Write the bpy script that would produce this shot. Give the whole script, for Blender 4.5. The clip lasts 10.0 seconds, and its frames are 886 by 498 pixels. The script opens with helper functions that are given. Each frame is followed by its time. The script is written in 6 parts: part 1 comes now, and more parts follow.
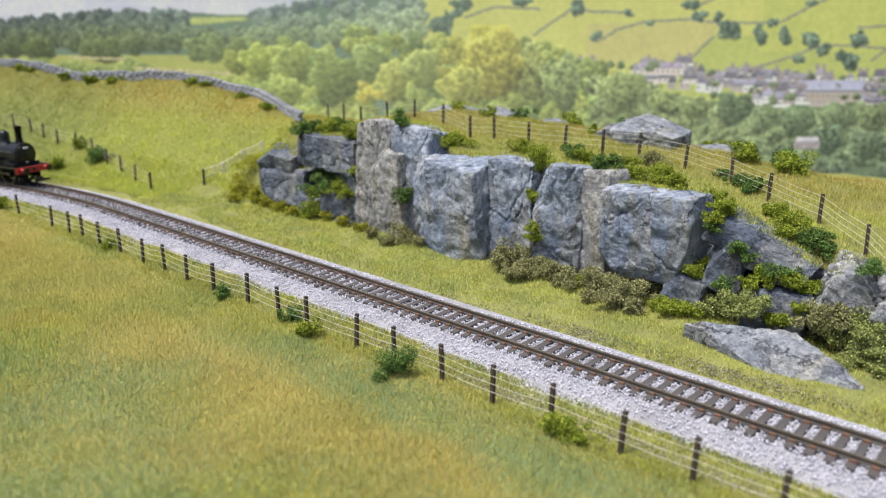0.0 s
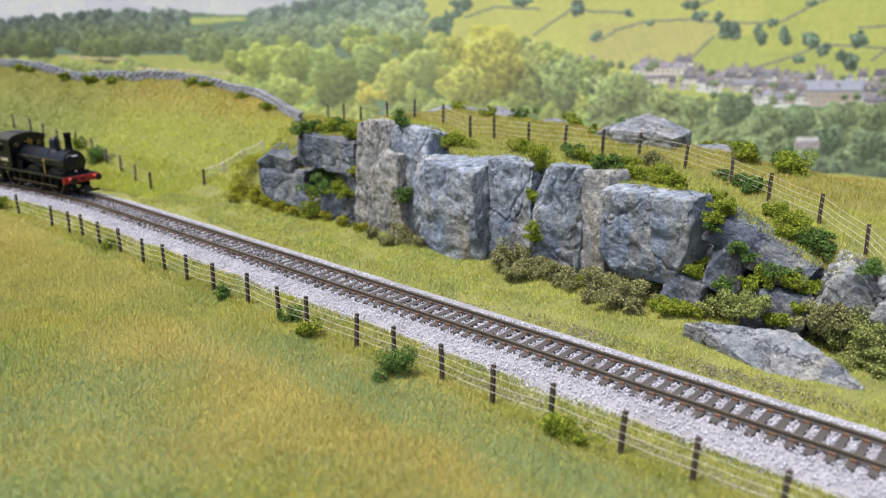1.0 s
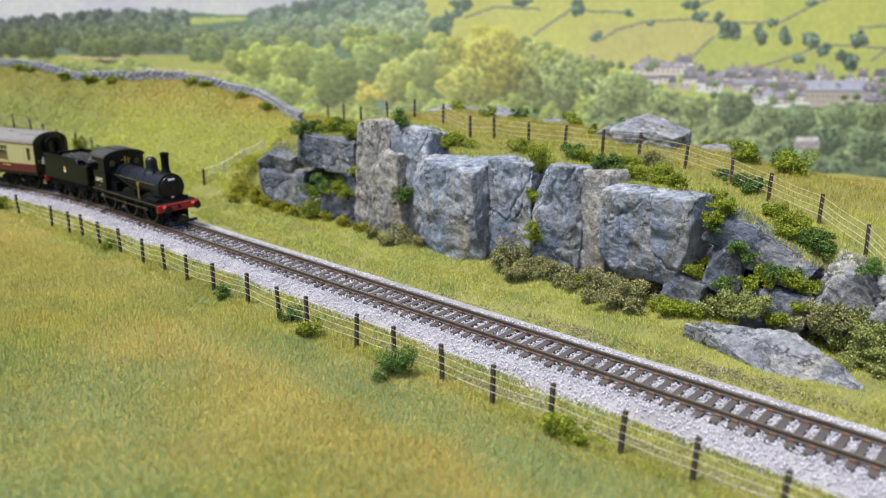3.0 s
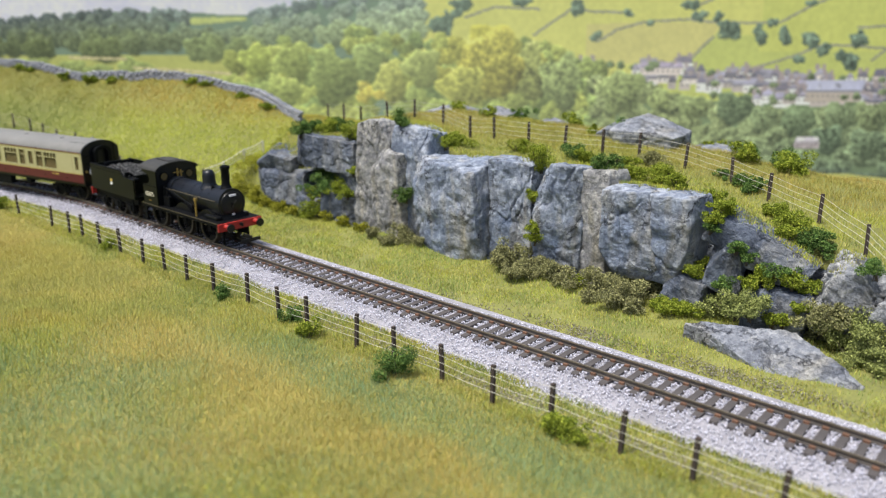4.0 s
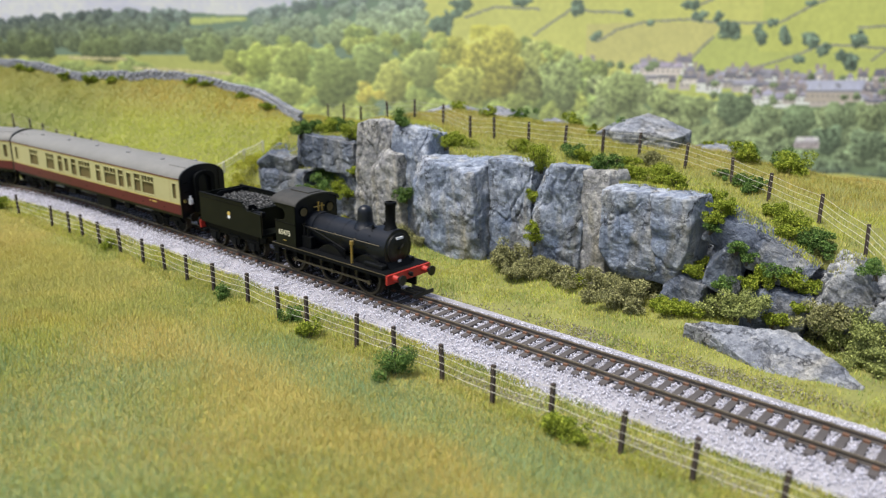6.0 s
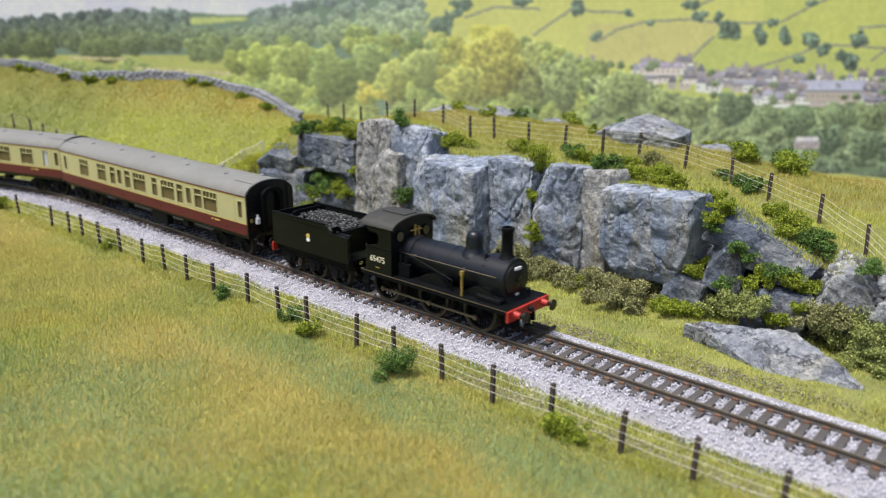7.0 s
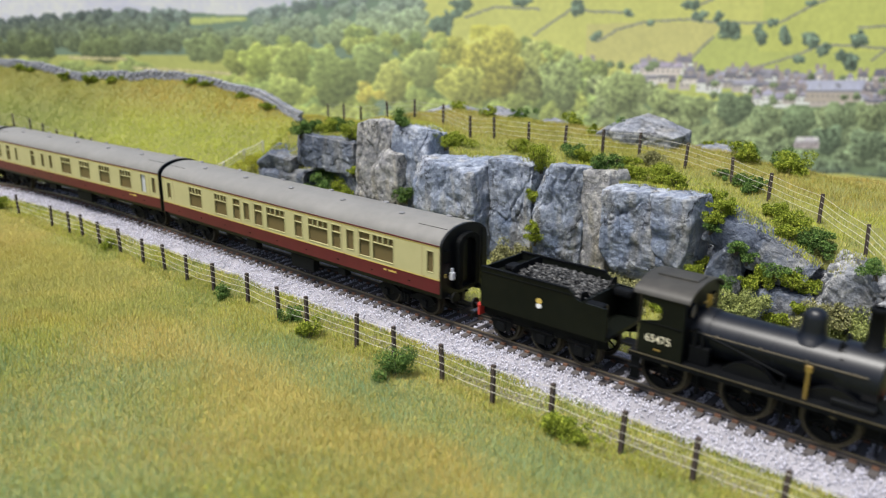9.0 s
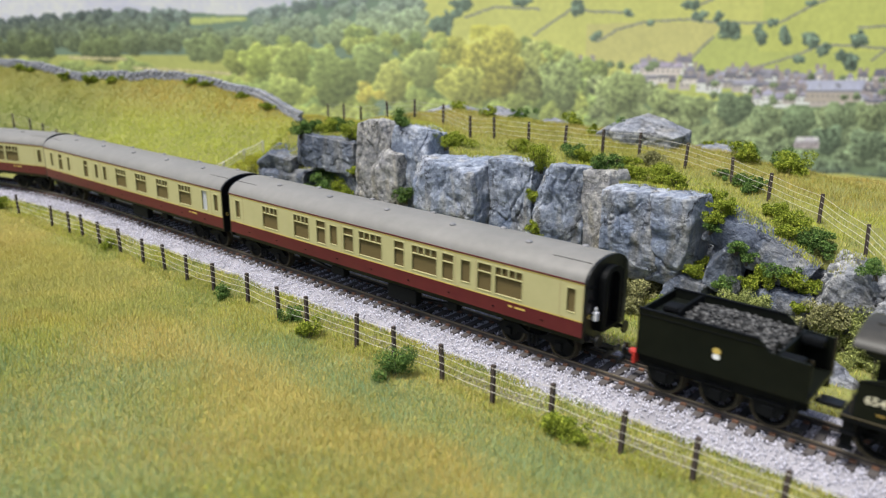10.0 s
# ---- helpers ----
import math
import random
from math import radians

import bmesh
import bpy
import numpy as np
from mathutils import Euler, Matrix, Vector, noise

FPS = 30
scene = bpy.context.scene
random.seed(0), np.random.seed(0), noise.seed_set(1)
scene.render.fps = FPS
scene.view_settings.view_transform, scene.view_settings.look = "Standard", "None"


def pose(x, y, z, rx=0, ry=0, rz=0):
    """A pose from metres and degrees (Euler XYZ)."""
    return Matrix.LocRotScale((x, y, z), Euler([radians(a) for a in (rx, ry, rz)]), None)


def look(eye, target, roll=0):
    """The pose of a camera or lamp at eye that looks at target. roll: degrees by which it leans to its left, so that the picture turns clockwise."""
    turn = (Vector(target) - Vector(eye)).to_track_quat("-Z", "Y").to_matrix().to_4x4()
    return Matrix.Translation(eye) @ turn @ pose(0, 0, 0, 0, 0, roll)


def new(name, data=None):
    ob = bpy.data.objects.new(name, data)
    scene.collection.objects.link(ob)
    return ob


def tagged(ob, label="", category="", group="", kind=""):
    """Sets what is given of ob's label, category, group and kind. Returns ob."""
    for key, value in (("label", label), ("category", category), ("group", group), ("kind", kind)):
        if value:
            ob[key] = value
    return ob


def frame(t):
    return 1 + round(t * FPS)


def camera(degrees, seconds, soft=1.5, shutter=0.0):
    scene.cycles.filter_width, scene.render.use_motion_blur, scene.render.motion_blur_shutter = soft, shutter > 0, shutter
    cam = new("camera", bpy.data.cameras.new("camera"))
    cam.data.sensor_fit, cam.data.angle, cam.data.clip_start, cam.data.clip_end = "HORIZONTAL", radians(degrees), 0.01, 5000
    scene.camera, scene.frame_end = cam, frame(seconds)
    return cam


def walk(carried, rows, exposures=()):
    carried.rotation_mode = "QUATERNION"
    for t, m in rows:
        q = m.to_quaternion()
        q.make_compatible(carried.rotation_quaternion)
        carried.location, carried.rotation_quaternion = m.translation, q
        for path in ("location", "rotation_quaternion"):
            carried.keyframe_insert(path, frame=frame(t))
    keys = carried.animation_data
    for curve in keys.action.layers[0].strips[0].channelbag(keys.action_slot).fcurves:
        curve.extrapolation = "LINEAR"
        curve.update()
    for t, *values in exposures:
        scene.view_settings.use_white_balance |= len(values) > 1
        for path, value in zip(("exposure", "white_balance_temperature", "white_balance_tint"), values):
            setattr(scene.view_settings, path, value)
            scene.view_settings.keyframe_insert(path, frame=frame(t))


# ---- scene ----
from mathutils.bvhtree import BVHTree
cam = camera(59.92, 10.0, soft=1.1, shutter=0.5)
EYE = (0.0, 0.0, 0.1452)
STILL = pose(*EYE, 90 - 16.53, 0, 0) @ pose(0, 0, 0, 0, 0, 0.5)
walk(cam, [(0.0, STILL), (10.0, STILL)])

# ---- light: soft daylight over the layout ----
world = bpy.data.worlds.new("world")
scene.world = world
world.use_nodes = True
sky = world.node_tree.nodes.new("ShaderNodeTexSky")
sky.sky_type = 'NISHITA'
sky.sun_disc = False
SUN_EL, SUN_AZ = radians(69), radians(238)
sky.sun_elevation, sky.sun_rotation = SUN_EL, SUN_AZ
sky.air_density, sky.dust_density = 1.0, 4.0
back = world.node_tree.nodes["Background"]
world.node_tree.links.new(sky.outputs[0], back.inputs[0])
back.inputs[1].default_value = 0.11
sun_data = bpy.data.lights.new("sun", 'SUN')
sun_data.energy, sun_data.angle, sun_data.color = 3.2, radians(14), (1.0, 0.985, 0.94)
sun = new("sun", sun_data)
sun_way = Vector((math.sin(SUN_AZ) * math.cos(SUN_EL), math.cos(SUN_AZ) * math.cos(SUN_EL), math.sin(SUN_EL)))
sun.matrix_world = look(sun_way * 3, (0, 0, 0))
scene.view_settings.exposure = 0.47
cam.data.dof.use_dof, cam.data.dof.focus_distance, cam.data.dof.aperture_fstop = True, 0.40, 10.0


# ---- plan: s runs back along the track, d across it towards the hills ----
P0, DX, NX = Vector((0.1506, 0.2403, 0)), Vector((-0.756, 0.6547, 0)), Vector((0.6547, 0.756, 0))
S1, BEND = 0.54, 0.68
YAW = math.degrees(math.atan2(-DX.y, -DX.x))


def at(s, d=0.0, z=0.0):
    """A place by its way along the track, its distance across and its height."""
    if s <= S1:
        return P0 + DX * s + NX * d + Vector((0, 0, z))
    a = (s - S1) / BEND
    mid = P0 + DX * S1 - NX * BEND
    out = NX * math.cos(a) + DX * math.sin(a)
    return mid + out * (BEND + d) + Vector((0, 0, z))


def plan_of(x, y):
    """s and d of places, for arrays."""
    vx, vy = x - P0.x, y - P0.y
    s, d = vx * DX.x + vy * DX.y, vx * NX.x + vy * NX.y
    mid = P0 + DX * S1 - NX * BEND
    cx, cy = x - mid.x, y - mid.y
    a = np.arctan2(cx * DX.x + cy * DX.y, cx * NX.x + cy * NX.y)
    s2, d2 = S1 + a * BEND, np.hypot(cx, cy) - BEND
    bent = (s > S1) & (a > 0)
    return np.where(bent, s2, s), np.where(bent, d2, d)


def smooth(a, b, v):
    t = np.clip((np.asarray(v, float) - a) / (b - a), 0, 1)
    return t * t * (3 - 2 * t)


def waves(x, y, size, seed):
    """Cheap smooth noise of about -1 to 1."""
    r = np.random.RandomState(seed)
    out = 0
    for k in range(6):
        a, p, q = r.uniform(0, 2 * math.pi), r.uniform(0, 6.3), r.uniform(0.7, 1.6)
        out = out + np.sin((x * math.cos(a) + y * math.sin(a)) * 2 * math.pi * q / size + p)
    return out / 3.0


def height(x, y):
    """The ground's height."""
    x, y = np.asarray(x, float), np.asarray(y, float)
    s, d = plan_of(x, y)
    # field before the track
    z = -0.004 + 0.012 * smooth(-0.07, -0.19, d) + 0.004 * smooth(-0.062, -0.09, d) * smooth(0.45, 0.65, s)
    z = z - 0.004 * smooth(-0.030, -0.022, d) + 0.0075 * smooth(0.018, 0.034, d)
    # shelf above the rocks
    top = np.interp(s, [-0.1, 0.0, 0.08, 0.15, 0.25, 0.35, 0.42, 0.5, 0.58],
                    [0.030, 0.036, 0.047, 0.053, 0.059, 0.064, 0.063, 0.054, 0.02])
    edge = np.interp(s, [-0.1, 0.0, 0.1, 0.2, 0.3, 0.4, 0.5], [0.095, 0.10, 0.105, 0.10, 0.095, 0.105, 0.10])
    shelf = top * smooth(edge, edge + 0.022, d) - 0.15 * smooth(edge + 0.17, edge + 0.42, d)
    # hill in the bend
    ridge = np.interp(x, [-0.8, -0.57, -0.45, -0.31, -0.25, -0.15, -0.05], [0.094, 0.087, 0.079, 0.080, 0.077, 0.056, 0.05])
    ry = np.interp(x, [-0.8, -0.57, -0.31, -0.15, -0.05], [1.06, 1.01, 0.88, 0.765, 0.74])
    foot = np.interp(x, [-0.8, -0.5, -0.3, -0.2, -0.1], [0.88, 0.79, 0.70, 0.655, 0.66])
    hill = ridge * smooth(foot - 0.02, ry + 0.03, y) - 0.10 * smooth(ry + 0.012, ry + 0.2, y)
    w = smooth(0.60, 0.46, s)
    up = np.where(d > 0.05, w * shelf + (1 - w) * hill, 0)
    up = np.where(d > 0.05, np.maximum(up, np.where(s > 0.42, hill, up)), up)
    z = z + up
    rough = smooth(0.035, 0.06, np.abs(d))
    return z + rough * (0.0014 * waves(x, y, 0.05, 3) + 0.002 * waves(x, y, 0.17, 4) * smooth(0.06, 0.12, np.abs(d)))


def ground_at(s, d):
    p = at(s, d)
    return float(height(p.x, p.y))


# ---- materials ----
def material(name, rough=0.7, metal=0.0, spec=0.5):
    m = bpy.data.materials.new(name)
    m.use_nodes = True
    b = m.node_tree.nodes["Principled BSDF"]
    b.inputs["Roughness"].default_value = rough
    b.inputs["Metallic"].default_value = metal
    b.inputs["Specular IOR Level"].default_value = spec
    return m, m.node_tree, b


def node(tree, kind, **values):
    n = tree.nodes.new(kind)
    for k, v in values.items():
        n.inputs[k.replace("_", " ")].default_value = v
    return n


def ramp(tree, source, stops):
    n = tree.nodes.new("ShaderNodeValToRGB")
    e = n.color_ramp.elements
    while len(e) < len(stops):
        e.new(0.5)
    for el, (p, c) in zip(e, stops):
        el.position, el.color = p, (*c, 1)
    tree.links.new(source, n.inputs[0])
    return n.outputs[0]


def grained(name, a, b, size=400.0, rough=0.7, metal=0.0, bump=0.2, spec=0.5, wide=60.0, fine=0.0002):
    """A surface with two scales of variation between two colours, and fine relief."""
    m, t, p = material(name, rough, metal, spec)
    co = t.nodes.new("ShaderNodeTexCoord").outputs["Object"]
    n1 = node(t, "ShaderNodeTexNoise", Scale=size, Detail=4.0, Roughness=0.6)
    n2 = node(t, "ShaderNodeTexNoise", Scale=wide, Detail=3.0, Roughness=0.5)
    mix = t.nodes.new("ShaderNodeMath")
    mix.operation = 'MULTIPLY_ADD'
    mix.inputs[1].default_value = 0.5
    half = t.nodes.new("ShaderNodeMath")
    half.operation = 'MULTIPLY'
    half.inputs[1].default_value = 0.5
    for n in (n1, n2):
        t.links.new(co, n.inputs["Vector"])
    t.links.new(n2.outputs[0], half.inputs[0])
    t.links.new(n1.outputs[0], mix.inputs[0])
    t.links.new(half.outputs[0], mix.inputs[2])
    t.links.new(ramp(t, mix.outputs[0], [(0.32, a), (0.68, b)]), p.inputs["Base Color"])
    bp = node(t, "ShaderNodeBump", Strength=bump, Distance=fine)
    t.links.new(n1.outputs[0], bp.inputs["Height"])
    t.links.new(bp.outputs[0], p.inputs["Normal"])
    return m


def by_piece(name, stops, rough=0.8, spec=0.3, per_object=False, through_light=0.0):
    """Pieces that differ from one another in colour."""
    m, t, p = material(name, rough, 0.0, spec)
    if per_object:
        src = t.nodes.new("ShaderNodeObjectInfo").outputs["Random"]
    else:
        src = t.nodes.new("ShaderNodeNewGeometry").outputs["Random Per Island"]
    t.links.new(ramp(t, src, stops), p.inputs["Base Color"])
    return m


M_SOIL = grained("soil_and_turf", (0.13, 0.135, 0.042), (0.26, 0.265, 0.068), 500, 0.95, wide=40)
M_RAIL_SIDE = grained("rusty_rail", (0.05, 0.044, 0.040), (0.10, 0.086, 0.076), 900, 0.6, 0.3)
M_RAIL_TOP = grained("worn_rail_head", (0.17, 0.14, 0.10), (0.27, 0.23, 0.165), 400, 0.30, 0.55)
M_SLEEPER = grained("sleeper", (0.052, 0.046, 0.045), (0.098, 0.087, 0.084), 900, 0.85)
M_CHAIR = grained("rusty_chair", (0.10, 0.055, 0.035), (0.20, 0.098, 0.058), 1500, 0.85)
M_BALLAST = by_piece("ballast", [(0.0, (0.30, 0.295, 0.34)), (0.25, (0.48, 0.475, 0.54)), (1.0, (0.70, 0.69, 0.78))], 0.9)
M_BED = grained("ballast_bed", (0.18, 0.175, 0.19), (0.42, 0.41, 0.45), 1400, 0.95, bump=0.8)
M_POST = grained("fence_post", (0.03, 0.02, 0.016), (0.075, 0.055, 0.045), 1200, 0.8)
M_WIRE = grained("fence_wire", (0.54, 0.52, 0.44), (0.72, 0.69, 0.59), 900, 0.5)


# ---- mesh helpers ----
def raw(name, verts, faces, mat, kind="", label="", category="", group="", parent=None, shade=False, tint=None):
    """A mesh from arrays: verts (n, 3), faces (m, 3) or (m, 4)."""
    me = bpy.data.meshes.new(name)
    verts, faces = np.asarray(verts, np.float32), np.asarray(faces, np.int32)
    m, k = faces.shape
    me.vertices.add(len(verts))
    me.vertices.foreach_set("co", verts.ravel())
    me.loops.add(m * k)
    me.loops.foreach_set("vertex_index", faces.ravel())
    me.polygons.add(m)
    me.polygons.foreach_set("loop_start", np.arange(0, m * k, k, dtype=np.int32))
    me.polygons.foreach_set("loop_total", np.full(m, k, np.int32))
    me.update(calc_edges=True)
    if shade:
        me.polygons.foreach_set("use_smooth", np.ones(m, bool))
    if tint is not None:
        col = me.color_attributes.new("tint", 'FLOAT_COLOR', 'POINT')
        col.data.foreach_set("color", np.concatenate([tint, np.ones((len(tint), 1))], 1).astype(np.float32).ravel())
    me.materials.append(mat)
    ob = new(name, me)
    if parent:
        ob.parent = parent
    return tagged(ob, label, category, group, kind)


def part(name, bm, mat, parent=None, label=""):
    """A bmesh as one mesh object under a thing."""
    me = bpy.data.meshes.new(name)
    bmesh.ops.recalc_face_normals(bm, faces=bm.faces)
    bm.to_mesh(me)
    bm.free()
    me.materials.append(mat)
    ob = new(name, me)
    if parent:
        ob.parent = parent
    return tagged(ob, label)


def box(bm, x0, x1, y0, y1, z0, z1, bevel=0.0):
    vs = bmesh.ops.create_cube(bm, size=1)["verts"]
    for v in vs:
        v.co = Vector(((x0 + x1) / 2 + v.co.x * (x1 - x0), (y0 + y1) / 2 + v.co.y * (y1 - y0), (z0 + z1) / 2 + v.co.z * (z1 - z0)))
    if bevel:
        es = list({e for v in vs for e in v.link_edges})
        bmesh.ops.bevel(bm, geom=es, offset=bevel, segments=2, affect='EDGES', profile=0.6)
    return bm


def empty(name, label, category, group="", m=None):
    ob = new(name)
    if m is not None:
        ob.matrix_basis = m
    return tagged(ob, label, category, group)


# ---- ground: one sheet ----
def grid_mesh(name, xs, ys, zf, mat, **tags):
    X, Y = np.meshgrid(xs, ys)
    Z = zf(X, Y)
    n, m = X.shape
    i = np.arange(n * m).reshape(n, m)
    f = np.stack([i[:-1, :-1], i[:-1, 1:], i[1:, 1:], i[1:, :-1]], -1).reshape(-1, 4)
    return raw(name, np.stack([X, Y, Z], -1).reshape(-1, 3), f, mat, shade=True, **tags)


grid_mesh("ground", np.concatenate([np.arange(-1.5, -0.8, 0.025), np.arange(-0.8, 0.42, 0.0075), np.arange(0.42, 0.801, 0.02)]),
          np.concatenate([np.arange(-0.30, 0.10, 0.02), np.arange(0.10, 1.24, 0.0064)]), height, M_SOIL,
          kind="structure", label="grass-covered scenic ground of the layout")


def tinted(name, rough=0.85, spec=0.2, grain=0.0):
    """A surface coloured by the tint on its points."""
    m, t, p = material(name, rough, 0.0, spec)
    a = t.nodes.new("ShaderNodeAttribute")
    a.attribute_name = "tint"
    t.links.new(a.outputs["Color"], p.inputs["Base Color"])
    return m


def lin(*c):
    """Picture values 0 to 255 as linear colour."""
    c = np.asarray(c, float) / 255
    return np.where(c <= 0.04045, c / 12.92, ((c + 0.055) / 1.055) ** 2.4)


def value_noise(p, seed):
    """Smooth noise of 0 to 1 at points (n, 3)."""
    i = np.floor(p).astype(np.int64)
    f = p - i
    f = f * f * (3 - 2 * f)
    out = np.zeros(len(p))
    for dx in (0, 1):
        for dy in (0, 1):
            for dz in (0, 1):
                h = (i[:, 0] + dx) * 374761393 + (i[:, 1] + dy) * 668265263 + (i[:, 2] + dz) * 2147483647 + seed * 974711
                h = (h ^ (h >> 13)) * 1274126177
                h = ((h ^ (h >> 16)) & 0xFFFF) / 65535.0
                w = np.where(dx, f[:, 0], 1 - f[:, 0]) * np.where(dy, f[:, 1], 1 - f[:, 1]) * np.where(dz, f[:, 2], 1 - f[:, 2])
                out += h * w
    return out


def fractal(p, seed, octaves=4, gain=0.5):
    out, amp, tot = 0, 1.0, 0.0
    for k in range(octaves):
        out = out + amp * value_noise(p * 2.03 ** k, seed + k)
        tot += amp
        amp *= gain
    return out / tot


# ---- backdrop: a printed landscape on a board behind the layout ----
def landscape():
    """The print: colours on a grid; u to the right, v down, in small steps of the print."""
    r = np.random.RandomState(7)
    step = 1.8
    us, vs = np.arange(-110, 1690, step), np.arange(-44, 330, step)
    U, V = np.meshgrid(us, vs)
    flat = np.stack([U.ravel() / 60, V.ravel() / 60, U.ravel() * 0], 1)
    cloud = fractal(flat, 5, 4).reshape(U.shape)[..., None]
    fine = fractal(flat * 9, 9, 3).reshape(U.shape)[..., None]
    img = np.zeros(U.shape + (3,))
    img[:] = lin(190, 196, 206)
    img *= 0.9 + 0.2 * cloud

    def window(u0, v0, u1, v1):
        i0, i1 = int(max(0, (v0 - vs[0]) // step)), int(min(len(vs), (v1 - vs[0]) // step + 2))
        j0, j1 = int(max(0, (u0 - us[0]) // step)), int(min(len(us), (u1 - us[0]) // step + 2))
        return slice(i0, max(i0, i1)), slice(j0, max(j0, j1))

    def stamp(u, v, a, b, colour, tilt=0.35, soft=0.3):
        w = window(u - a, v - b, u + a, v + b)
        x, y = (U[w] - u) / a, (V[w] - v) / b
        rr = np.hypot(x, y)
        m = np.clip((1 - rr) / soft, 0, 1)[..., None]
        lit = (1 - tilt * (0.8 * y + 0.45 * x))[..., None]
        img[w] = img[w] * (1 - m) + m * colour * lit

    leaf = np.zeros(U.shape)

    def tree(u, v, wide, high, colour, light=0.5):
        w = window(u - wide * 0.5, v - high * 0.5, u + wide * 0.5, v + high * 0.5)
        leaf[w] = np.maximum(leaf[w], np.clip(1.6 - 1.6 * np.hypot((U[w] - u) / (wide * 0.5), (V[w] - v) / (high * 0.5)), 0, 1))
        n = int(50 + wide * 4.2)
        stamp(u + wide * 0.06, v + high * 0.12, wide * 0.4, high * 0.42, colour * 0.5, 0.3, 0.5)
        spots = []
        p1, p2 = r.uniform(0, 6.28), r.uniform(0, 6.28)
        for k in range(n):
            a, q = r.uniform(0, 6.28), math.sqrt(r.uniform(0, 1))
            q *= 0.82 + 0.14 * math.sin(3 * a + p1) + 0.12 * math.sin(5 * a + p2)
            spots.append((math.sin(a) * q, math.cos(a) * q))
        for cx, cy in sorted(spots, key=lambda c: -c[1]):
            size = max(2.4, r.uniform(0.035, 0.10) * min(wide, high))
            up = 0.74 + light * 1.05 * (-cy * 0.6 - cx * 0.3 + 0.22) + r.uniform(-0.2, 0.2)
            stamp(u + cx * wide * 0.46, v + cy * high * 0.46, size * 1.1, size * 0.9, colour * max(up, 0.35), 0.5, 0.4)

    def fill(mask, colour):
        img[mask] = colour

    def wall_line(points, colour, thick=2.6):
        for (a, b), (c, d) in zip(points[:-1], points[1:]):
            n = int(math.hypot(c - a, d - b) / 3) + 1
            for k in range(n):
                f = k / n
                stamp(a + (c - a) * f + r.uniform(-1, 1), b + (d - b) * f + r.uniform(-1, 1), thick * 1.3, thick, colour * r.uniform(0.7, 1.2), 0.3, 0.5)

    # hills and fields
    sky_line = np.interp(us, [-190, 0, 60, 110, 200, 330, 450, 520, 600], [40, 34, 32, 22, 12, 12, 14, 2, -30])[None, :]
    fill(V > sky_line + 10 + 8 * (cloud[..., 0] - 0.5), lin(104, 126, 104))
    fill((V > 96) & (U < 560), lin(158, 166, 92))
    meadow = (U > 725 + (V - 0) * 0.15) & (V < 178)
    fill((U > 700) & (V >= 170), lin(104, 124, 88))
    fill(meadow & (V < 178), lin(184, 190, 104))
    fill(meadow & (V > 42 + (U - 1000) * -0.02) & (V < 112) & (U > 1030) & (U < 1250 - (V - 60) * 0.9), lin(182, 182, 112))
    fill(meadow & (U > 1250 - (V - 60) * 0.9) & (V > 62), lin(168, 180, 98))
    fill(meadow & (U > 1330) & (V < 90), lin(176, 186, 98))
    img *= 0.93 + 0.14 * cloud
    stone = lin(128, 132, 118)
    for pts in ([(940, 60), (975, 35), (1005, 14), (1040, 20), (1100, 22)], [(1050, 72), (1085, 50), (1130, 38), (1200, 33), (1250, 38)],
                [(1210, 108), (1232, 82), (1252, 62)], [(1250, 38), (1330, 40), (1365, 38), (1410, 12), (1470, -15)], [(1330, 118), (1400, 95), (1440, 78), (1500, 80), (1570, 86)],
                [(1530, 105), (1570, 72), (1640, 40)], [(1210, 16), (1240, 0), (1270, -15)], [(820, 30), (870, 12), (950, 16)], [(1500, 48), (1568, 44), (1650, 40)]):
        wall_line(pts, stone)

    # far woods, back to front
    woods = []
    for k in range(430):
        u = r.uniform(-190, 745)
        f = r.uniform(0, 1) if k > 110 else 0.0
        v0 = np.interp(u, [-190, 0, 110, 200, 330, 450, 520, 740], [48, 42, 32, 24, 24, 26, 14, -30])
        woods.append((v0 + f * (88 - v0), u, f))
    for v, u, f in sorted(woods):
        c = lin(124, 142, 134) * (1 - f) + lin(132, 150, 94) * f
        c = c * np.interp(u, [-100, 120, 230, 460, 740], [0.42, 0.50, 0.62, 0.95, 1.4]) * r.uniform(0.84, 1.14)
        size = r.uniform(24, 42) * (0.62 + f * 0.8)
        if (u < 470 or v < 66) and not (340 < u < 455 and 20 < v < 52):
            tree(u, v, size, size * r.uniform(0.85, 1.15), c, 0.5)
    for u, v, w, h in ((60, 112, 90, 30), (130, 118, 80, 28), (180, 122, 60, 22), (235, 116, 60, 36), (258, 120, 46, 28)):
        tree(u, v, w, h, lin(146, 164, 96), 0.4)
    for k in range(40):
        stamp(350 + k * 2.3, 37 - k * 0.12 + r.uniform(-2, 2), 6, 7 - k * 0.08, lin(166, 180, 108) * r.uniform(0.9, 1.08), 0.1, 0.5)
    for pts in ([(130, 100), (230, 103)], [(240, 118), (430, 130)]):
        wall_line(pts, lin(176, 172, 128), 3.0)
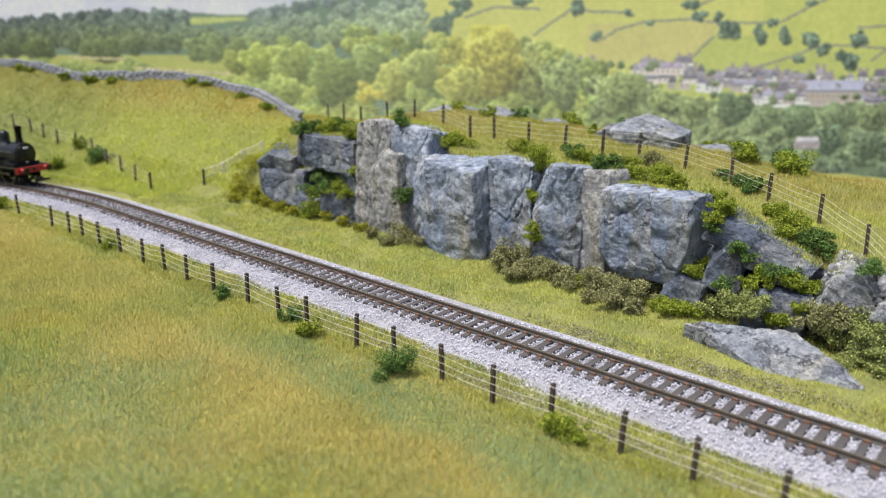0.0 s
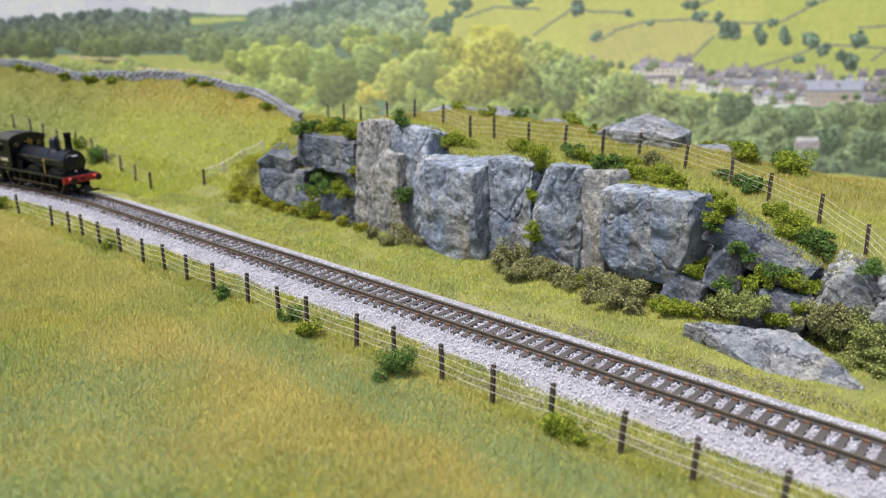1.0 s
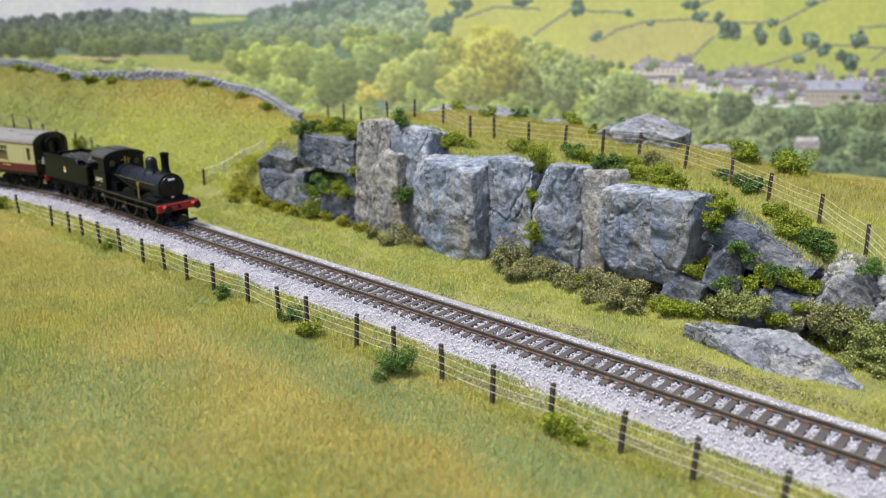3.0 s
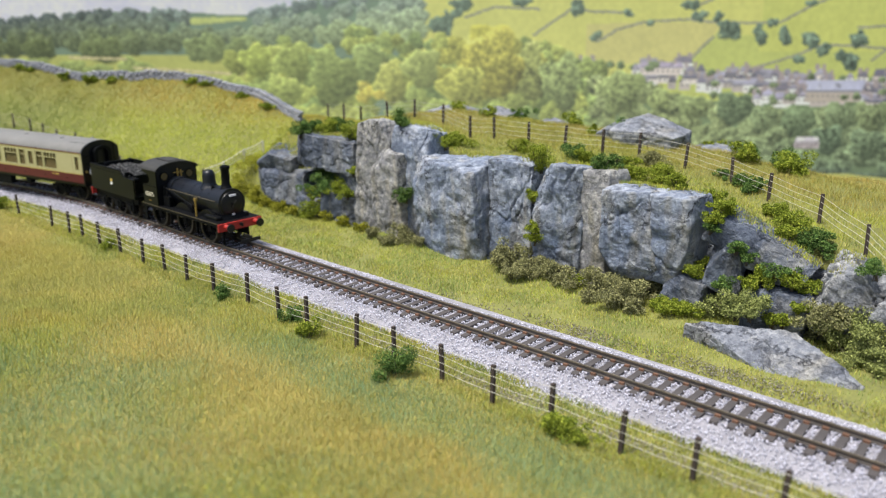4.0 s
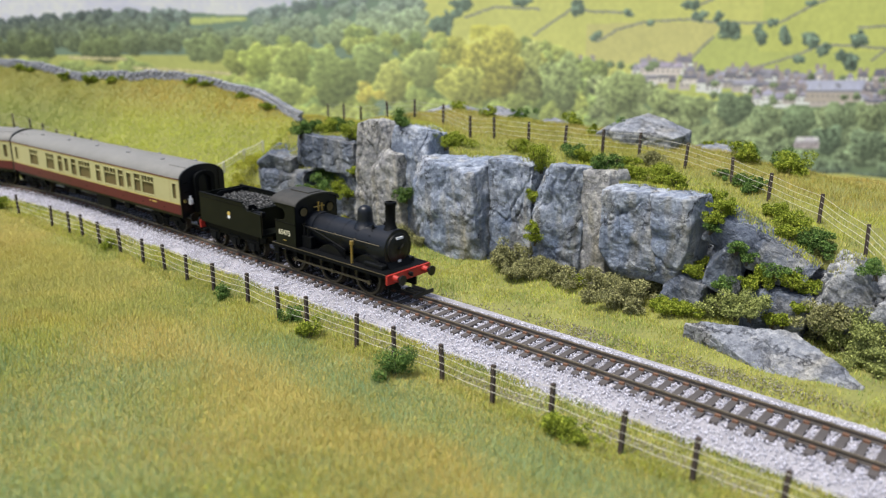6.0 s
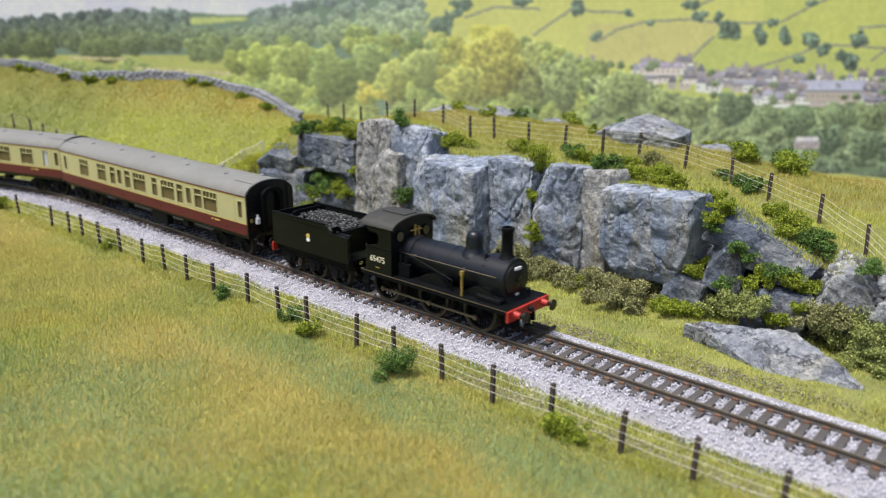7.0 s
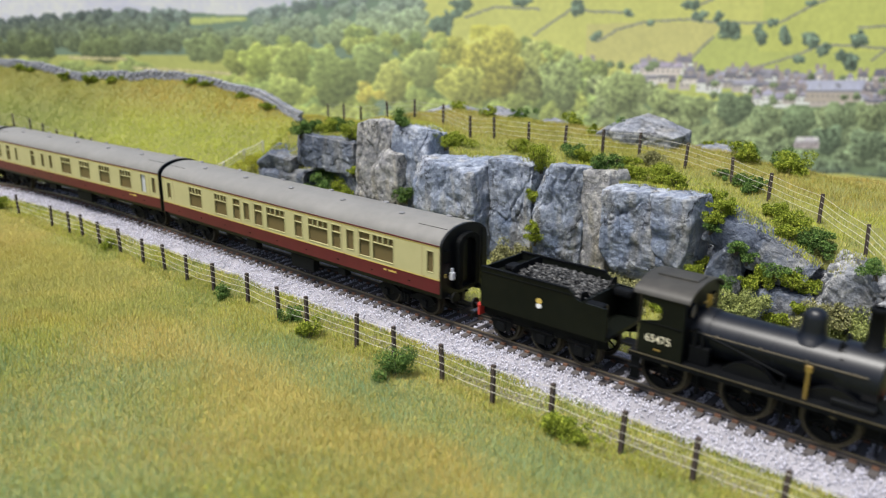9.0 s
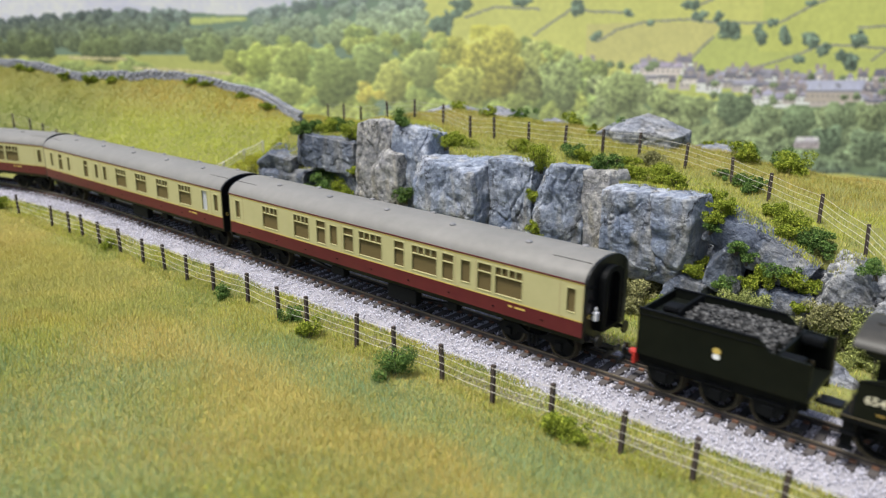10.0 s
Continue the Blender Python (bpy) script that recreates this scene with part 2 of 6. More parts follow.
    # bushes on the fields
    for u, v, w, h in ((1010, 14, 34, 36), (1045, 62, 22, 20), (820, 8, 60, 26), (780, 46, 46, 50), (805, 22, 24, 22), (920, 4, 40, 16), (1280, 52, 44, 44), (1325, 60, 34, 44), (1380, 60, 30, 38), (1418, 72, 40, 40),
                       (1440, 86, 30, 26), (1500, 66, 36, 34), (1495, 104, 60, 40), (1400, 102, 26, 24), (1222, 26, 28, 24), (1258, 30, 20, 20), (1205, 8, 36, 22), (1350, 40, 18, 18), (1412, 6, 26, 12), (1100, 22, 18, 14), (1140, 40, 14, 10)):
        for q in range(4):
            tree(u + r.uniform(-0.32, 0.32) * w, v + r.uniform(-0.22, 0.25) * h, w * r.uniform(0.4, 0.7), h * r.uniform(0.45, 0.75), lin(104, 126, 104) * r.uniform(0.88, 1.2), 0.55)

    # village
    def house(u, v, w, h, roof, face, chimneys=1):
        body = (np.abs(U - u) < w / 2) & (V > v) & (V < v + h)
        pitch = 0.3 if w > 30 or r.uniform() < 0.45 else w / 1.7 / h
        fill(body, face * r.uniform(0.85, 1.1))
        slope = (V > v - h * 0.75) & (V <= v) & (np.abs(U - u) < w / 2 - (v - V) * pitch)
        fill(slope, roof * r.uniform(0.85, 1.1))
        for k in range(max(1, int(w / 9))):
            x = u - w / 2 + (k + 0.5) * 9
            fill((np.abs(U - x) < 1.6) & (np.abs(V - v - h * 0.45) < 2.0), lin(124, 120, 118))
        fill((np.abs(V - v) < 1.3) & (np.abs(U - u) < w / 2), roof * 0.45)
        for k in range(chimneys):
            x = u + (k - chimneys / 2 + 0.5) * w * 0.6
            fill((np.abs(U - x) < 3) & (V > v - h * 0.75 - 6) & (V < v - h * 0.5), lin(146, 138, 136))

    grey, pale = lin(146, 148, 160), lin(205, 200, 190)
    for v0, u0, u1, n in ((112, 1030, 1200, 9), (124, 1130, 1330, 12), (130, 1280, 1660, 22), (138, 1140, 1420, 18), (146, 1240, 1660, 26), (156, 1330, 1660, 20), (168, 1340, 1560, 12), (176, 1500, 1670, 8)):
        for u in np.linspace(u0, u1, n):
            u = u + r.uniform(-6, 6)
            v = v0 + r.uniform(-4, 4) + 0.012 * (u - 1140)
            if r.uniform() < 0.2:
                tree(u, v + 4, r.uniform(12, 22), r.uniform(11, 18), lin(112, 132, 92) * r.uniform(0.75, 1.1), 0.6)
            else:
                house(u, v, r.uniform(14, 34), r.uniform(10, 16), grey * r.choice([0.55, 0.75, 1.0, 1.25]) * np.array([1, r.uniform(0.95, 1), r.uniform(0.93, 1.05)]),
                      pale * r.choice([0.65, 0.95, 1.25]), r.randint(0, 3))
    house(1165, 118, 76, 14, lin(158, 152, 168), pale * 0.85, 2)
    fill((U > 1420) & (U < 1524 - (V - 140) * 0.1) & (V > 140) & (V < 160) & (U > 1420 + (V - 140) * 0.5), lin(168, 174, 190))
    house(1470, 160, 96, 20, lin(168, 174, 190), lin(170, 164, 150), 0)
    for k in range(26):
        tree(r.uniform(1040, 1640), r.uniform(112, 200), r.uniform(9, 20), r.uniform(9, 16), lin(118, 136, 96) * r.uniform(0.75, 1.15), 0.5)
    # near woods
    for k, depth in enumerate(np.sort(r.uniform(0, 1, 250))):
        u = r.uniform(400, 1080)
        low = np.interp(u, [400, 440, 500, 600, 730, 860, 1000, 1080], [92, 72, 62, 46, 44, 52, 76, 110])
        f = depth
        v = low + 18 + f * (240 - low)
        warm = r.uniform(0, 1)
        bright = np.exp(-((u - 850) / 90) ** 2 - ((v - 95) / 60) ** 2)
        c = lin(112, 132, 78) * (1 - warm * 0.6) + lin(166, 174, 84) * warm * 0.6
        c = c * (1.12 + 0.25 * bright) * r.uniform(0.82, 1.12)
        if k % 9 == 0:
            c = c * 0.72
        size = r.uniform(38, 78) * (0.75 + 0.3 * f)
        tree(u, v, size, size * r.uniform(0.85, 1.2), c, 0.7)
    tree(865, 82, 110, 84, lin(168, 170, 74), 0.6)
    for k in range(26):
        tree(r.uniform(780, 960), r.uniform(70, 165), r.uniform(30, 56), r.uniform(28, 48), lin(164, 168, 80) * r.uniform(0.85, 1.05), 0.6)
    for u, v in ((645, 165), (690, 170), (640, 150)):
        tree(u, v, 30, 26, lin(190, 186, 92), 0.4)
    # woods below the village
    for f in np.sort(r.uniform(0, 1, 340)):
        u = r.uniform(1040, 1760)
        low = np.interp(u, [1040, 1120, 1200, 1280, 1330, 1420, 1560, 1760], [122, 128, 172, 170, 186, 190, 196, 200])
        v = low + 14 + f * (310 - low)
        dark = smooth(1150, 1450, u) * (0.35 + 0.5 * f)
        c = lin(128, 142, 94) * (1 - dark) + lin(94, 114, 90) * dark
        tree(u, v, r.uniform(26, 56), r.uniform(24, 44), c * r.uniform(0.75, 1.15), 0.8)
    # crowns that stand out
    for u, v, wide, high, c in ((455, 106, 62, 72, (150, 166, 84)), (520, 108, 76, 76, (142, 158, 86)), (500, 158, 74, 62, (152, 168, 92)), (655, 108, 74, 82, (134, 152, 90)), (590, 138, 98, 112, (124, 140, 80)),
                                (745, 118, 74, 84, (150, 164, 94)), (690, 142, 62, 92, (164, 172, 92)), (930, 128, 92, 112, (142, 152, 86)), (990, 142, 82, 112, (132, 148, 92)), (865, 112, 132, 134, (168, 168, 78)), (815, 152, 90, 88, (162, 168, 84))):
        tree(u, v, wide, high, lin(*c), 0.8)
    for u, v, wide, high, c in ((1095, 160, 86, 92, (134, 150, 94)), (1165, 176, 46, 52, (140, 156, 98)), (1225, 188, 70, 50, (126, 142, 92)), (1300, 190, 84, 66, (96, 114, 82)), (1352, 210, 60, 50, (118, 136, 96)), (1415, 214, 74, 62, (108, 128, 92)),
                                (1490, 208, 76, 62, (114, 132, 94)), (1548, 206, 80, 66, (118, 134, 92)), (1470, 250, 76, 60, (96, 116, 88)), (1545, 258, 80, 64, (98, 116, 86)), (1620, 230, 90, 80, (104, 122, 88))):
        tree(u, v, wide, high, lin(*c), 0.8)
    for u, v in ((650, 160), (640, 172), (668, 166)):
        tree(u, v, 26, 22, lin(206, 200, 96), 0.4)
    house(1436, 254, 44, 12, lin(214, 212, 220), lin(150, 144, 146), 0)
    tiny = fractal(flat * 15, 19, 2).reshape(U.shape)[..., None]
    img *= 0.90 + 0.20 * fine
    img *= 1 + leaf[..., None] * ((0.8 + 1.3 * smooth(700, 1000, U))[..., None] * (tiny - 0.5) + 0.9 * (fine - 0.5))
    # pale bloom of the print towards its upper middle
    pale = (np.exp(-((U - 850) / 480) ** 2) * 0.10 + 0.06)[..., None]
    img[:] = np.clip(img * (1.50 - pale) * np.array([1.05, 0.965, 1.06]) + lin(200, 210, 205) * pale, 0, 0.9)
    return us, vs, img


M_PRINT = tinted("printed_paper", 0.9, 0.15)
us, vs, print_img = landscape()
BOARD_Y, PER = 1.25, 0.000905
bx = (us - 784) * PER
bz = 0.1764 - vs * 0.000866
BX, BZ = np.meshgrid(bx, bz)
n, m = BX.shape
idx = np.arange(n * m).reshape(n, m)
quads = np.stack([idx[:-1, :-1], idx[1:, :-1], idx[1:, 1:], idx[:-1, 1:]], -1).reshape(-1, 4)
sheet = raw("backdrop", np.stack([BX, BZ * 0, BZ], -1).reshape(-1, 3), quads, M_PRINT, kind="structure",
            label="printed backscene of wooded valley, fields and village", tint=print_img.reshape(-1, 3))
sheet.matrix_basis = pose(0, BOARD_Y, 0, 0, -0.5, 0)
bm = bmesh.new()
box(bm, -1.1, 1.1, 1.262, 1.275, -0.3, 0.30)
tagged(part("backboard", bm, grained("board", (0.3, 0.32, 0.34), (0.4, 0.42, 0.44), 60)), "plain board carrying the printed backscene", kind="structure")


# ---- track ----
def ribbon(bm, s0, s1, profile, step=0.01):
    """Sweeps a profile of (d, z) along the track."""
    n = max(2, int((s1 - s0) / step) + 1)
    last = None
    for k in range(n):
        s = s0 + (s1 - s0) * k / (n - 1)
        ring = [bm.verts.new(at(s, d, z)) for d, z in profile]
        if last:
            for i in range(len(ring)):
                j = (i + 1) % len(ring)
                bm.faces.new((last[i], last[j], ring[j], ring[i]))
        last = ring
    return bm


TRACK_END = 1.75
track = empty("railway_track", "curving railway track with brown sleepers on grey ballast", "railway track")
for side in (-1, 1):
    c = side * 0.0088
    bm = bmesh.new()
    ribbon(bm, -0.16, TRACK_END, [(c - 0.0009, 0.0003), (c + 0.0009, 0.0003), (c + 0.0008, 0.0007), (c + 0.0003, 0.0009), (c + 0.0003, 0.0019), (c + 0.0005, 0.0022), (c - 0.0005, 0.0022), (c - 0.0003, 0.0019), (c - 0.0003, 0.0009), (c - 0.0008, 0.0007)])
    rail = part("rail", bm, M_RAIL_SIDE, track, "rust-brown steel rail")
    bm = bmesh.new()
    ribbon(bm, -0.16, TRACK_END, [(c - 0.00045, 0.0022), (c + 0.00045, 0.0022), (c + 0.0004, 0.0027), (c - 0.0004, 0.0027)])
    part("rail_head", bm, M_RAIL_TOP, rail, "polished rail head")

bm = bmesh.new()
box(bm, -0.0016, 0.0016, -0.0148, 0.0148, -0.0022, 0.0002, 0.0003)
sleeper_mesh = part("sleeper", bm, M_SLEEPER).data
bpy.data.objects.remove(bpy.data.objects["sleeper"])
bm = bmesh.new()
for side in (-1, 1):
    for e in (-1, 1):
        y = side * 0.0088 + e * 0.0014
        box(bm, -0.0011, 0.0011, y - 0.0007, y + 0.0007, 0.0, 0.0011)
chair_mesh = part("rail_chairs", bm, M_CHAIR).data
bpy.data.objects.remove(bpy.data.objects["rail_chairs"])
chairs = []
for k in range(150):
    s = -0.08 + k * 0.00684
    p = at(s)
    a, b = at(s - 0.003), at(s + 0.003)
    m = pose(p.x, p.y, random.uniform(-0.0002, 0.0001), 0, 0, math.degrees(math.atan2(a.y - b.y, a.x - b.x)) + random.uniform(-1, 1))
    o = new("sleeper", sleeper_mesh)
    o.parent, o.matrix_basis = track, m
    chairs.append(m)

cv = np.array([v.co for v in chair_mesh.vertices])
cf = [tuple(p.vertices) for p in chair_mesh.polygons]
allv, allf = [], []
for m in chairs:
    base = len(allv) * len(cv)
    allv.append(cv @ np.array(m.to_3x3()).T + np.array(m.translation))
    allf += [tuple(i + base for i in p) for p in cf]
me = bpy.data.meshes.new("rail_chair")
me.from_pydata(np.concatenate(allv).tolist(), [], allf)
me.materials.append(M_CHAIR)
o = new("rail_chair", me)
o.parent = track
tagged(o, "small rust-coloured rail chairs", kind="stuff")


# ballast: a shaped bed and loose stones on it
def edge_near(s):
    return -0.0305 + 0.003 * np.sin(s * 37) + 0.003 * np.sin(s * 91 + 1) + 0.002 * np.sin(s * 203) + 0.004 * smooth(0.3, 0.5, s)


def edge_far(s):
    return 0.023 + 0.003 * np.sin(s * 41 + 2) + 0.002 * np.sin(s * 120) - 0.004 * np.exp(-((s - 0.2) / 0.05) ** 2) + 0.008 * smooth(0.35, 0.5, s)


def bed_height(d, s):
    return np.minimum(-0.0003, -0.0003 - 0.0040 * smooth(0.014, 0.032, np.abs(d)))


bm = bmesh.new()
ribbon(bm, -0.16, TRACK_END, [(-0.034, -0.012), (-0.030, -0.0070), (-0.026, -0.0040), (-0.022, -0.0024), (-0.017, -0.0013), (0.017, -0.0013), (0.024, -0.0020), (0.030, -0.0045), (0.036, -0.009)], 0.01)
tagged(part("ballast_bed", bm, M_BED), "packed grey ballast bed under the track", kind="structure")

rs = np.random.RandomState(11)


def scatter_stones(count, s0, s1, lo, hi, zf, size):
    s = rs.uniform(s0, s1, count)
    d = rs.uniform(lo, hi, count)
    keep = (d > edge_near(s) + rs.normal(0, 0.0012, count)) & (d < edge_far(s) + rs.normal(0, 0.001, count))
    s, d = s[keep], d[keep]
    k = len(s)
    pos = np.array([at(a, b) for a, b in zip(s, d)])
    pos[:, 2] = zf(d, s)
    octa = np.array([[1, 0, 0], [-1, 0, 0], [0, 1, 0], [0, -1, 0], [0, 0, 1], [0, 0, -1]], float)
    tri = np.array([[0, 2, 4], [2, 1, 4], [1, 3, 4], [3, 0, 4], [2, 0, 5], [1, 2, 5], [3, 1, 5], [0, 3, 5]])
    shape = octa[None] * rs.uniform(0.5, 1.0, (k, 6, 1)) * rs.uniform(size[0], size[1], (k, 1, 1))
    q = rs.normal(size=(k, 3, 3))
    q = np.linalg.qr(q)[0]
    v = np.einsum('nij,nkj->nki', q, shape) + pos[:, None, :]
    f = tri[None] + (np.arange(k) * 6)[:, None, None]
    return v.reshape(-1, 3), f.reshape(-1, 3)


def stones_z(d, s):
    under = (np.abs(d) < 0.0152)
    phase = ((s + 0.08) / 0.00684) % 1.0
    over = under & ((phase < 0.24) | (phase > 0.76))
    z = bed_height(d, s) + rs.uniform(-0.0004, 0.0005, len(d))
    z = np.where(under, -0.0002 + rs.uniform(-0.0005, 0.0003, len(d)), z)
    return np.where(over, -0.0016, z)


v, f = scatter_stones(76000, -0.10, 0.84, -0.052, 0.036, stones_z, (0.00038, 0.00074))
raw("ballast", v, f, M_BALLAST, kind="stuff", label="loose pale grey granite ballast chippings", category="ballast")

M_CINDER = by_piece("cinders", [(0.0, (0.13, 0.12, 0.08)), (0.6, (0.24, 0.22, 0.15)), (1.0, (0.42, 0.40, 0.33))], 0.95)


def cinders_z(d, s):
    p = np.array([at(a, b) for a, b in zip(s, d)])
    return height(p[:, 0], p[:, 1]) + rs.uniform(-0.0002, 0.0004, len(d))


heap = []
for cs, cd, n in ((0.132, 0.030, 800), (0.07, 0.031, 700), (0.04, 0.034, 700), (0.20, 0.026, 400), (0.13, -0.042, 1300), (0.20, -0.041, 900), (0.26, -0.041, 700), (0.35, -0.040, 500), (0.07, -0.043, 1300), (0.03, -0.044, 900)):
    s, d = rs.normal(cs, 0.016, n), rs.normal(cd, 0.0028, n)
    pts = np.array([at(a, b) for a, b in zip(s, d)])
    pts[:, 2] = cinders_z(d, s)
    heap.append(pts)
pts = np.concatenate(heap)
octa = np.array([[1, 0, 0], [-1, 0, 0], [0, 1, 0], [0, -1, 0], [0, 0, 1], [0, 0, -1]], float)
tri = np.array([[0, 2, 4], [2, 1, 4], [1, 3, 4], [3, 0, 4], [2, 0, 5], [1, 2, 5], [3, 1, 5], [0, 3, 5]])
k = len(pts)
v = octa[None] * rs.uniform(0.5, 1.0, (k, 6, 1)) * rs.uniform(0.0003, 0.0006, (k, 1, 1)) + pts[:, None, :]
raw("cinders", v.reshape(-1, 3), (tri[None] + (np.arange(k) * 6)[:, None, None]).reshape(-1, 3), M_CINDER, kind="stuff", label="dark grey cinders and soil at the ballast edge", category="cinders")


# ---- grass ----
M_GRASS = tinted("static_grass", 0.8, 0.15)


def grass(name, x, y, tall, wide, colours, lean=0.45, label="", on=None):
    """Single fibres at places x, y."""
    k = len(x)
    z = height(x, y) if on is None else on
    a = rs.uniform(0, 6.283, k)
    t = rs.uniform(0, 1, k) ** 0.7 * lean
    L = tall * rs.uniform(0.55, 1.25, k)
    face = rs.uniform(-1.0, 1.0, k)
    wx, wy = np.cos(face) * wide * 0.5, np.sin(face) * wide * 0.5
    tip = np.stack([x + np.cos(a) * np.sin(t) * L, y + np.sin(a) * np.sin(t) * L, z + np.cos(t) * L], 1)
    b0 = np.stack([x - wx, y - wy, z - 0.0004], 1)
    b1 = np.stack([x + wx, y + wy, z - 0.0004], 1)
    v = np.stack([b0, b1, tip], 1).reshape(-1, 3)
    f = np.arange(3 * k).reshape(-1, 3)
    # each fibre is darker at its foot and lighter at its tip
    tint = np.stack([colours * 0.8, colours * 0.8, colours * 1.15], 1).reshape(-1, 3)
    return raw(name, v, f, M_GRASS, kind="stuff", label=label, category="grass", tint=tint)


STRAW, OLIVE, GREEN, BLUE, LIME, RUST = (np.array(c) for c in ((0.58, 0.48, 0.16), (0.385, 0.38, 0.078), (0.21, 0.28, 0.08), (0.20, 0.37, 0.24), (0.44, 0.47, 0.062), (0.54, 0.37, 0.08)))


def patches(x, y, mix, seed, often=16, spread=(0.6, 1.45)):
    """Colour of each fibre: broad patches with single fibres of other colours."""
    k = len(x)
    p = np.stack([x * often, y * often, x * 0], 1)
    a = fractal(p, seed, 3) + rs.normal(0, 0.10, k)
    b = fractal(p * 1.7 + 9, seed + 20, 3) + rs.normal(0, 0.10, k)
    c1, c2, c3, c4 = mix
    w1 = smooth(0.38, 0.62, a)[:, None]
    w2 = smooth(0.52, 0.70, b)[:, None]
    col = (c1 * (1 - w1) + c2 * w1) * (1 - w2 * 0.8) + c3 * w2 * 0.8
    odd = rs.uniform(0, 1, k)
    col[odd < 0.14] = c4
    col[(odd > 0.14) & (odd < 0.24)] = c2
    col[(odd > 0.24) & (odd < 0.30)] = c3
    return col * rs.uniform(*spread, (k, 1))


def scatter(count, x0, x1, y0, y1, keep):
    x, y = rs.uniform(x0, x1, count), rs.uniform(y0, y1, count)
    s, d = plan_of(x, y)
    m = keep(x, y, s, d)
    return x[m], y[m], s[m], d[m]


# field before the fence
x, y, s, d = scatter(2500000, -0.46, 0.22, 0.12, 0.66, lambda x, y, s, d: (d < -0.052 + 0.003 * np.sin(s * 60)) & (y > 0.13) & (np.abs(x) < y * 0.62 + 0.03) & (rs.uniform(0, 1, len(x)) < np.clip(0.30 / y, 0.35, 1)))
near = smooth(0.30, 0.16, y)[:, None]
col = patches(x, y, (OLIVE, STRAW, GREEN, LIME), 31, spread=(0.75, 1.32))
patchy = smooth(0.36, 0.60, fractal(np.stack([x * 22, y * 22, x * 0], 1), 77, 3) + rs.normal(0, 0.08, len(x)))
teal = np.clip(np.exp(-((s - 0.14) / 0.12) ** 2 - ((d + 0.080) / 0.020) ** 2) + 0.9 * smooth(-0.05, -0.14, x) * smooth(0.38, 0.26, y) + 0.35 * smooth(0.27, 0.20, y), 0, 1)
teal = (teal * (0.35 + 0.65 * patchy))[:, None]
straw = np.clip(np.exp(-((s - 0.22) / 0.10) ** 2 - ((d + 0.11) / 0.03) ** 2) * 0.6 + 0.45 * smooth(0.30, 0.42, s) * smooth(-0.06, -0.075, d), 0, 0.7)[:, None]
col = col * (1 - straw) + STRAW * straw * rs.uniform(0.8, 1.15, (len(x), 1))
dry = (0.26 * smooth(0.50, 0.66, fractal(np.stack([x * 17 + 3, y * 17, x * 0], 1), 83, 4) + rs.normal(0, 0.06, len(x))))[:, None]
col = col * (1 - dry) + RUST * 0.9 * dry * rs.uniform(0.7, 1.2, (len(x), 1))
teal = np.where(rs.uniform(0, 1, (len(x), 1)) < teal * 0.72, 0.8, 0.0)
col = col * (1 - teal) + (BLUE * 0.8 + LIME * 0.16) * teal * rs.uniform(0.8, 1.2, (len(x), 1))
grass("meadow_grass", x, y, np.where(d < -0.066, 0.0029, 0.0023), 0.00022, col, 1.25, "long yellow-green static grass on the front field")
# verge between ballast and fence, and beside the rocks
x, y, s, d = scatter(720000, -0.45, 0.26, 0.20, 0.75, lambda x, y, s, d: (((d > -0.06) & (d < edge_near(s) + 0.004)) | ((d > edge_far(s) - 0.002) & (d < 0.10))) & (fractal(np.stack([x * 60, y * 60, x * 0], 1), 52, 2) + rs.normal(0, 0.12, len(x)) > np.where(d < 0, 0.30, 0.33)))
far = (smooth(0.0, 0.01, d) * 0.85)[:, None]
col = patches(x, y, (LIME * 0.9, OLIVE * 0.95, GREEN, STRAW), 61, 30) * (1 - far) + patches(x, y, (OLIVE * 1.1, GREEN * 1.3, LIME * 1.12, STRAW * 1.05), 67, 45) * far
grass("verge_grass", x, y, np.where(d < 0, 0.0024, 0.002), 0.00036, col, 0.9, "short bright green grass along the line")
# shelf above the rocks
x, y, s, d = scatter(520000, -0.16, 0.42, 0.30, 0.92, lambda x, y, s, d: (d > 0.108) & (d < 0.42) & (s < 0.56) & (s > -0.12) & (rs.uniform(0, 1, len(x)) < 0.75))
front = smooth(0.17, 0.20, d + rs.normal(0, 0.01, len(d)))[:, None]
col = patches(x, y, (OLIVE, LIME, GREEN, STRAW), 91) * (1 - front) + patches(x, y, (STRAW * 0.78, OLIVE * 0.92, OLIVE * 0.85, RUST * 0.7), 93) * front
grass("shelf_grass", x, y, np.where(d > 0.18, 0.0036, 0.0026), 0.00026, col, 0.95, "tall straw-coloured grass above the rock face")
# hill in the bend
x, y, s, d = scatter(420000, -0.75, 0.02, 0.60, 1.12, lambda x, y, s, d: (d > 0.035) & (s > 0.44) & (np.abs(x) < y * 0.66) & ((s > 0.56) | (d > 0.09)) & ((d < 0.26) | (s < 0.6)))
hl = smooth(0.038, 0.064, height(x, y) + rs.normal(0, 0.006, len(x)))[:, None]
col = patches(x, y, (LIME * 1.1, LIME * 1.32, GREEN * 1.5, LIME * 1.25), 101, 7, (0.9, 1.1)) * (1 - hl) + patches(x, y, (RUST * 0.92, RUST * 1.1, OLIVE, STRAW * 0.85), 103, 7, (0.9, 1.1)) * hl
# shade over the hill's left end, put into the grass colour as darker green
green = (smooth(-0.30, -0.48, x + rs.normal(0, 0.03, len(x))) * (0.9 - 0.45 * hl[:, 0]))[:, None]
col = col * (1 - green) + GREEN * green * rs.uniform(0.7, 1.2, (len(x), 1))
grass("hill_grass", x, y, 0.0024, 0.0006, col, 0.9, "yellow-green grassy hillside")


